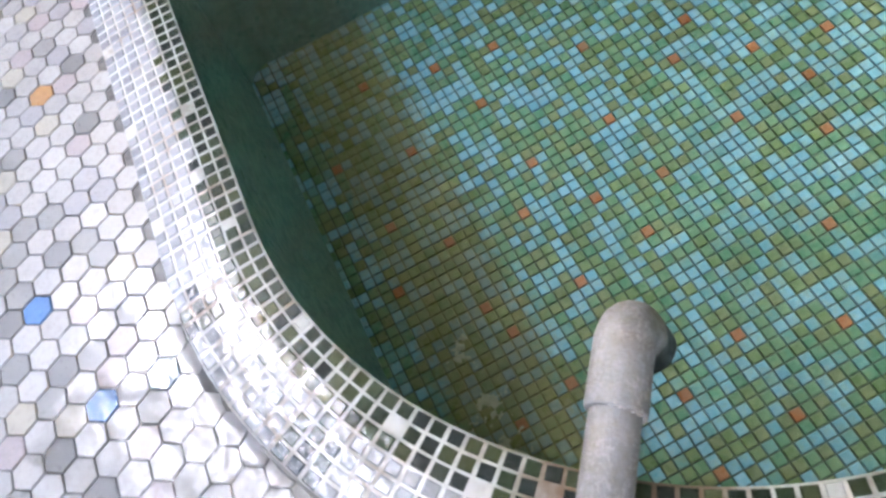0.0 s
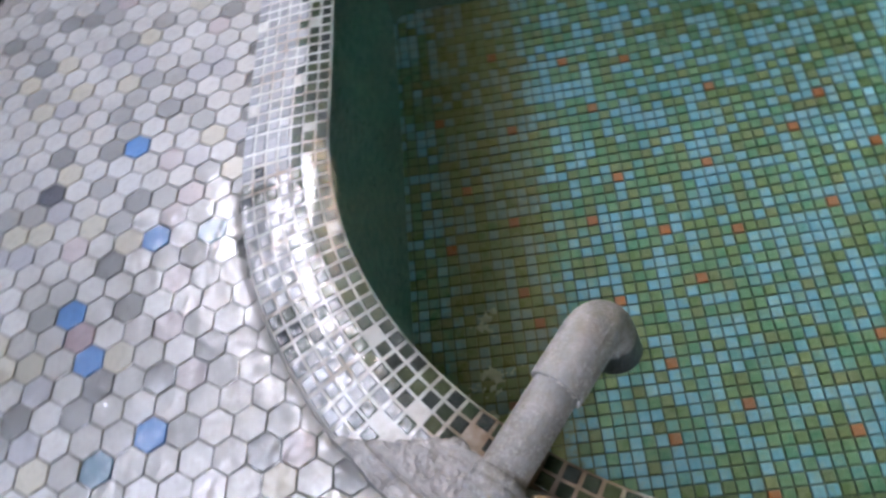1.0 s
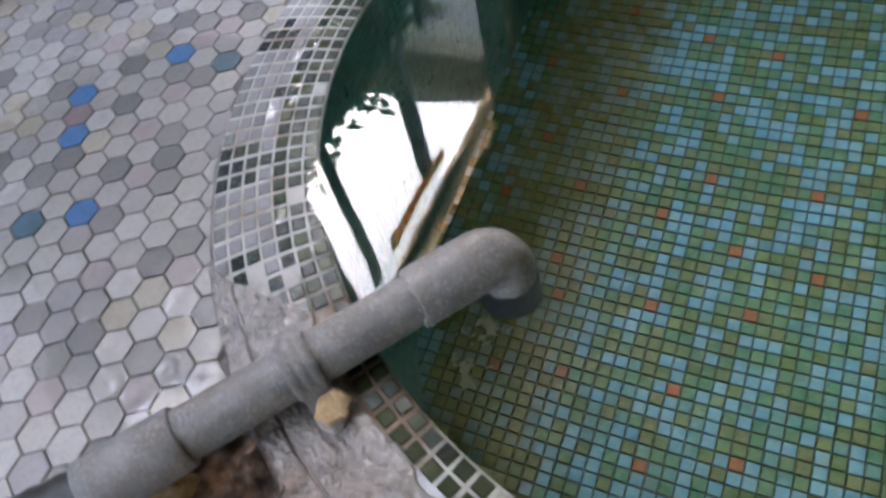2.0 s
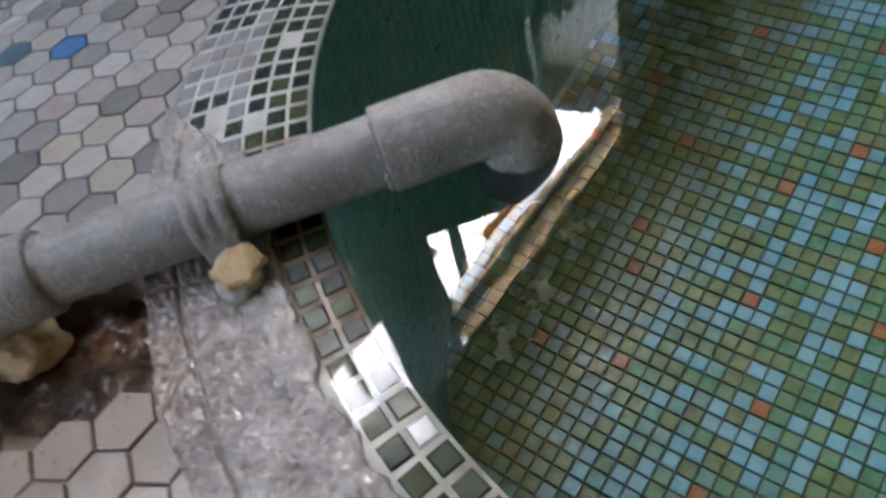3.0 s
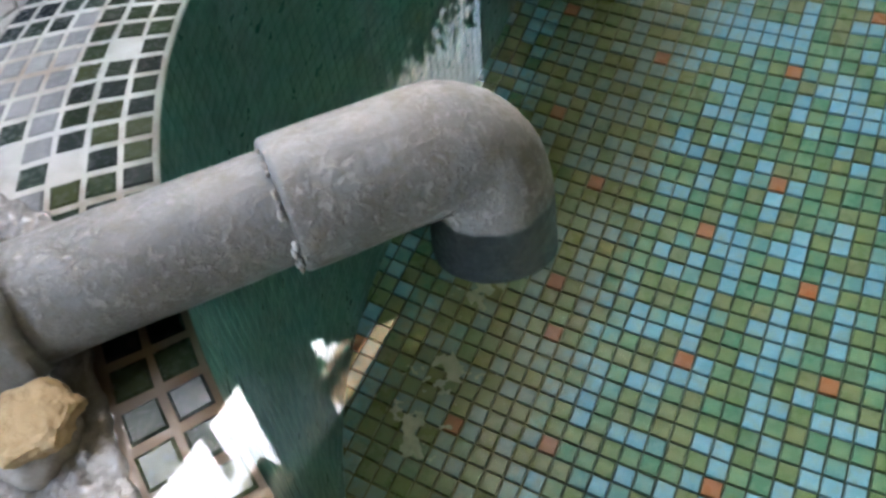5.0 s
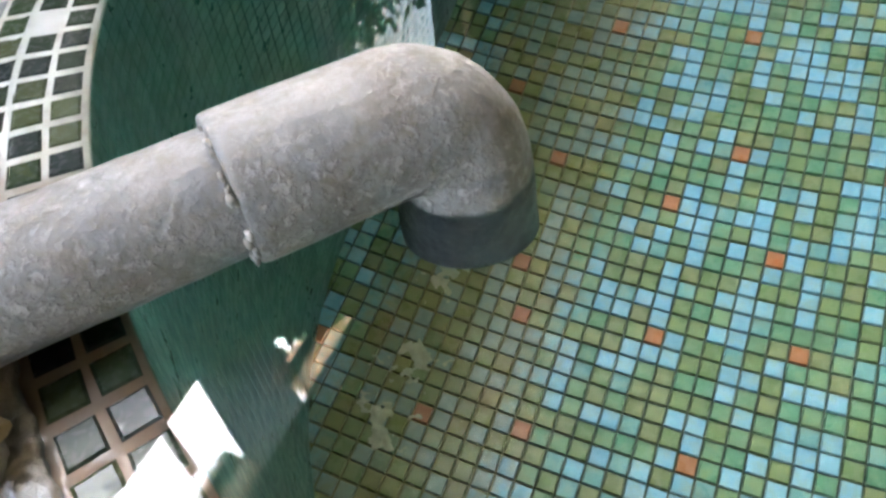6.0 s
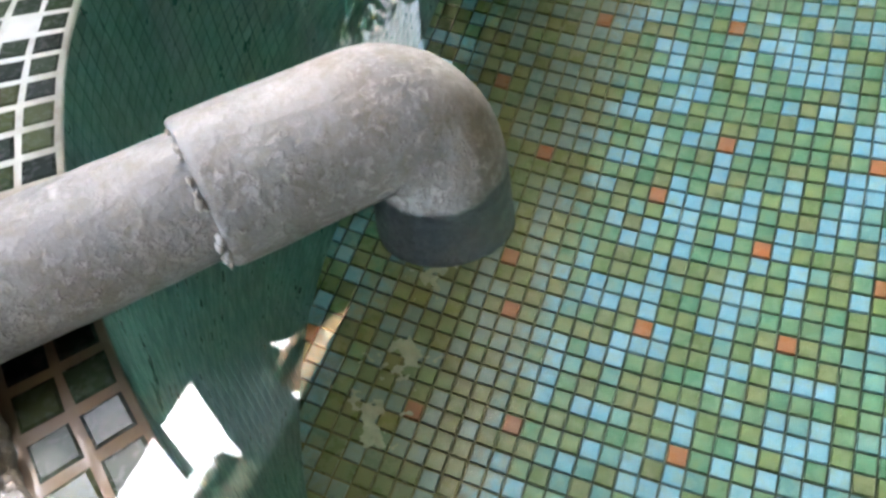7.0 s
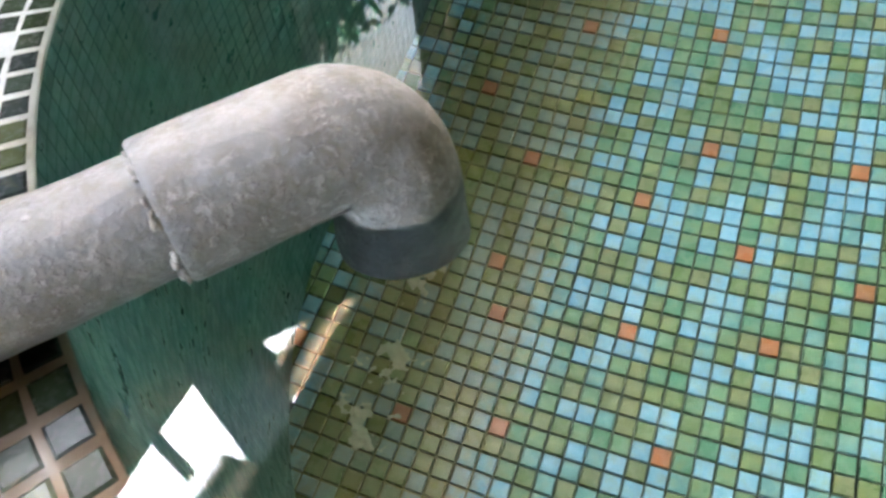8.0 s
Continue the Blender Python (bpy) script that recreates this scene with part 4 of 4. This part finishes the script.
# ---------------------------------------------------------------- pieces: rim, wall, pool floor, hexagons
def tile_mesh(name, sx, sy, h, bevel, material):
    """A flat tile with chamfered top edges, its top at z = 0."""
    a, b = (sx / 2, sy / 2), (sx / 2 - bevel, sy / 2 - bevel)
    v = [(x * a[0], y * a[1], -h) for x, y in ((-1, -1), (1, -1), (1, 1), (-1, 1))]
    v += [(x * a[0], y * a[1], -bevel) for x, y in ((-1, -1), (1, -1), (1, 1), (-1, 1))]
    v += [(x * b[0], y * b[1], 0) for x, y in ((-1, -1), (1, -1), (1, 1), (-1, 1))]
    f = [(8, 9, 10, 11)]
    for i in range(4):
        j = (i + 1) % 4
        f += [(i, j, 4 + j, 4 + i), (4 + i, 4 + j, 8 + j, 8 + i)]
    me = bpy.data.meshes.new(name)
    me.from_pydata(v, [], f)
    me.materials.append(material)
    return me


def joined(name, items, material, parent):
    """Many copies of small meshes as one. items: (mesh, matrix)."""
    verts, faces = [], []
    cache = {}
    for me, m in items:
        if me not in cache:
            cache[me] = (np.array([v.co[:] for v in me.vertices]), [tuple(p.vertices) for p in me.polygons])
        vs, fs = cache[me]
        k = len(verts)
        mm = np.array(m)
        verts.extend((vs @ mm[:3, :3].T + mm[:3, 3]).tolist())
        faces.extend(tuple(i + k for i in f) for f in fs)
    return tagged(raw_mesh(name, verts, faces, material, parent), kind="stuff")


# where the outer rows stay dark, without the painted sheen and lime
BARE = ((0.07, 0.63), (0.045, 0.655), (-0.13, 0.39), (-0.105, 0.375))


def rim_tiles():
    rng = random.Random(21)
    dark = tile_mesh("rim_tile", 0.0208, 0.0218, 0.005, 0.0021, rim_tile_mat)
    pale = tile_mesh("rim_tile_white", 0.0208, 0.0218, 0.005, 0.0021, rim_white_mat)
    rim_film = tile_mesh("rim_tile_film", 0.0208, 0.0218, 0.005, 0.0021, rim_film_mat)
    lime_sheen = tile_mesh("rim_tile_lime_sheen", 0.0208, 0.0218, 0.005, 0.0021, rim_lime_sheen_mat)
    cu, cv = U0 + R_NEAR, V1 - R_NEAR
    step, k0 = 0.0272 / R_NEAR, 0
    spots = []
    for i in range(-6, 46):
        a = math.pi - (i + 0.5) * step
        if a > math.pi / 2:
            spots.append((cu, cv, math.cos(a), math.sin(a), R_NEAR, a))
    n_arc = len(spots)
    for i in range(34):
        spots.append((cu + (i + 0.5) * 0.0272, V1, 0, 1, 0.0, math.pi / 2))
    rest, rest_lime_sheen = [], []
    count = 0
    for n, (bu, bv, nu, nv, r, a) in enumerate(spots):
        for row in range(7):
            off = 0.0135 + 0.0247 * row
            u, v = bu + nu * (r + off), bv + nv * (r + off)
            x, y = xy(u, v)
            if row >= 2 and y < 0.05 + (off - 0.06) * 1.35 and u < 0.3:
                continue
            if row >= 1 and rng.random() < 0.04:
                continue
            stretch = (r + off) / r if r else 1.0
            me = dark
            z = rim_z(off)
            tilt = math.atan2(rim_z(off - 0.008) - rim_z(off + 0.008), 0.016)
            bare = min(math.hypot(x - cx, y - cy) for cx, cy in BARE)
            if row >= 3:
                me = rim_film if bare < 0.042 or (y < 0.6 and rng.random() < 0.14) else lime_sheen
            elif row == 2 and y > 0.72 and rng.random() < 0.8:
                me = lime_sheen
            elif rng.random() < 0.015:
                me = pale
            yaw = a + TURN
            m = Matrix.Translation((x, y, z + rng.uniform(-0.0004, 0.0004))) @ Matrix.Rotation(yaw, 4, "Z") @ Matrix.Rotation(tilt, 4, "Y")
            m = m @ Matrix.Rotation(rng.uniform(-0.03, 0.03), 4, "X") @ Matrix.Rotation(rng.uniform(-0.03, 0.03), 4, "Z") @ Matrix.Diagonal((1, stretch, 1, 1))
            if count < 330 and n < n_arc + 6:
                ob = new("tile", me)
                ob.parent, ob.matrix_world = rim, m
                count += 1
            else:
                (rest_lime_sheen if me is lime_sheen else rest).append((me, m))
    joined("far_tiles", rest, rim_tile_far_mat, rim)
    joined("far_limed_tiles", rest_lime_sheen, rim_lime_sheen_far_mat, rim)


rim_tile_far_mat = wet(surface("rim_tile_far", [(0.0, (0.022, 0.032, 0.02)), (0.35, (0.03, 0.045, 0.022)), (0.6, (0.05, 0.06, 0.025)), (0.8, (0.02, 0.026, 0.024))], 60, (0.15, 0.35), 0.1, 300, coat=0.3, pick="island", spec=0.25), 60, 0.15, 0.002)
rim_lime_sheen_far_mat = wet(surface("rim_tile_lime_sheen_far", LIME_SHEEN, 60, (0.3, 0.6), 0.4, 250, coat=1.0, coat_rough=0.04, pick="island", stain=(0.42, 0.42, 0.42)), 45, 0.8, 0.004)
rim_tiles()

PITCH, GRID = 0.03105, radians(38.2)
CG, SG = math.cos(GRID), math.sin(GRID)
# the orange tiles of the pool floor, by column and row
ORANGE = {(-2, -9), (-1, -16), (3, -23), (4, -10), (6, -16), (8, 2), (9, -3), (10, -27), (10, -11), (10, 9), (15, -1), (16, -8), (17, -32), (17, -15), (18, 0),
          (21, -19), (22, -34), (22, -27), (22, -13), (23, 6), (24, -7), (25, -38), (25, 0), (27, -32), (28, -18), (28, -10), (29, 4), (30, -26), (33, -29), (35, -1),
          (36, -20), (36, -9), (37, 6), (41, -13), (42, -7), (44, 0)}


def pool_floor_tiles():
    rng = random.Random(5)
    plain = tile_mesh("pool_tile", 0.0272, 0.0272, 0.006, 0.001, pool_mat)
    orange = tile_mesh("pool_tile_orange", 0.0272, 0.0272, 0.006, 0.001, pool_orange)
    rest, rest_orange, count = [], [], 0
    for i in range(-14, 62):
        for j in range(-72, 14):
            p, q = (i + 0.441) * PITCH, (j + 0.241) * PITCH
            x, y = p * CG - q * SG, p * SG + q * CG
            if not inside(*uv(x, y), -0.012):
                continue
            m = Matrix.Translation((x, y, -DEPTH + rng.uniform(-0.0008, 0.0008))) @ Matrix.Rotation(GRID + rng.uniform(-0.02, 0.02), 4, "Z")
            is_orange = (i, j) in ORANGE
            if count < 290 and 8 <= i < 25 and -18 <= j < 0:
                ob = new("tile", orange if is_orange else plain)
                ob.parent, ob.matrix_world = pool_floor, m
                count += 1
            elif is_orange:
                rest_orange.append((orange, m))
            else:
                rest.append((plain, m))
    joined("far_tiles", rest, pool_far_mat, pool_floor)
    joined("far_orange_tiles", rest_orange, pool_orange, pool_floor)


pool_floor_tiles()


def pool_wall_tiles():
    flat = tile_mesh("wall_tile", 0.0232, 0.0232, 0.004, 0.0005, wall_tile_mat)
    cu, cv = U0 + R_NEAR, V1 - R_NEAR
    spots = []
    step = 0.0242
    k = int(math.pi / 2 * R_NEAR / step)
    for i in range(k):
        a = math.pi - (i + 0.5) * (math.pi / 2 / k)
        spots.append((cu + R_NEAR * math.cos(a), cv + R_NEAR * math.sin(a), a + math.pi))
    for i in range(int((U1 - cu) / step)):
        spots.append((cu + (i + 0.5) * step, V1, -math.pi / 2))
    for i in range(60):
        spots.append((U1, V1 - 0.09 - i * step, math.pi))
    for i in range(20):
        spots.append((U0, cv - (i + 0.5) * step, 0.0))
    items = []
    for u, v, face in spots:
        x, y = xy(u, v)
        for row in range(45):
            z = -0.026 - row * step
            if z < -DEPTH:
                break
            items.append((flat, Matrix.Translation((x, y, z)) @ Matrix.Rotation(face + TURN, 4, "Z") @ Matrix.Rotation(math.pi / 2, 4, "Y")))
    joined("wall_tiles", items, wall_tile_mat, pool_wall)


pool_wall_tiles()

HEX, HEX_TURN = 0.0541, radians(7.5)
HEX_KINDS = {(-7, 20): hex_blue, (-8, 16): hex_blue, (-12, 17): hex_blue, (-12, 15): hex_blue, (-11, 11): hex_blue, (-13, 12): hex_teal,
             (-12, 16): hex_pink, (0, 24): hex_orange, (-11, 22): hex_dark, (-6, 14): hex_teal}


def hex_mesh(name, material):
    r, h, b = (HEX - 0.0026) / math.sqrt(3), 0.006, 0.0013
    v = []
    for rr, z in ((r, -h), (r, -b), (r - b, 0.0)):
        for k in range(6):
            a = math.radians(60 * k + 30) + HEX_TURN
            v.append((rr * math.cos(a), rr * math.sin(a), z))
    f = [tuple(range(12, 18))]
    for k in range(6):
        j = (k + 1) % 6
        f += [(k, j, 6 + j, 6 + k), (6 + k, 6 + j, 12 + j, 12 + k)]
    me = bpy.data.meshes.new(name)
    me.from_pydata(v, [], f)
    me.materials.append(material)
    return me


def hex_floor():
    rng = random.Random(9)
    plain, kinds = hex_mesh("hex_tile", hex_mat), {}
    rest, rest_kinds, count = [], [], 0
    for i in range(-36, 30):
        for j in range(-24, 52):
            p, q = i - 0.121, j + 0.147
            x = HEX * (p * math.cos(HEX_TURN) + q * math.cos(HEX_TURN + math.pi / 3))
            y = HEX * (p * math.sin(HEX_TURN) + q * math.sin(HEX_TURN + math.pi / 3))
            off = out_by(x, y)
            if off < 0.168 or off > 1.3 or not (-1.5 < x < 1.5 and -0.9 < y < 2.4) or pit(x, y) > 0.25:
                continue
            z = FLOOR_Z + rng.uniform(-0.0008, 0.0008)
            m = Matrix.Translation((x, y, z)) @ Euler((rng.uniform(-0.012, 0.012), rng.uniform(-0.012, 0.012), rng.uniform(-0.03, 0.03))).to_matrix().to_4x4()
            kind = HEX_KINDS.get((i, j))
            if kind or (count < 290 and off < 0.75 and -0.62 < x < 0.25 and -0.3 < y < 1.2):
                if kind and kind not in kinds:
                    kinds[kind] = hex_mesh("hex_tile", kind)
                ob = new("tile", kinds[kind] if kind else plain)
                ob.parent, ob.matrix_world = ground, m
                count += 1
            else:
                rest.append((plain, m))
    joined("far_tiles", rest, hex_far_mat, ground)


hex_floor()
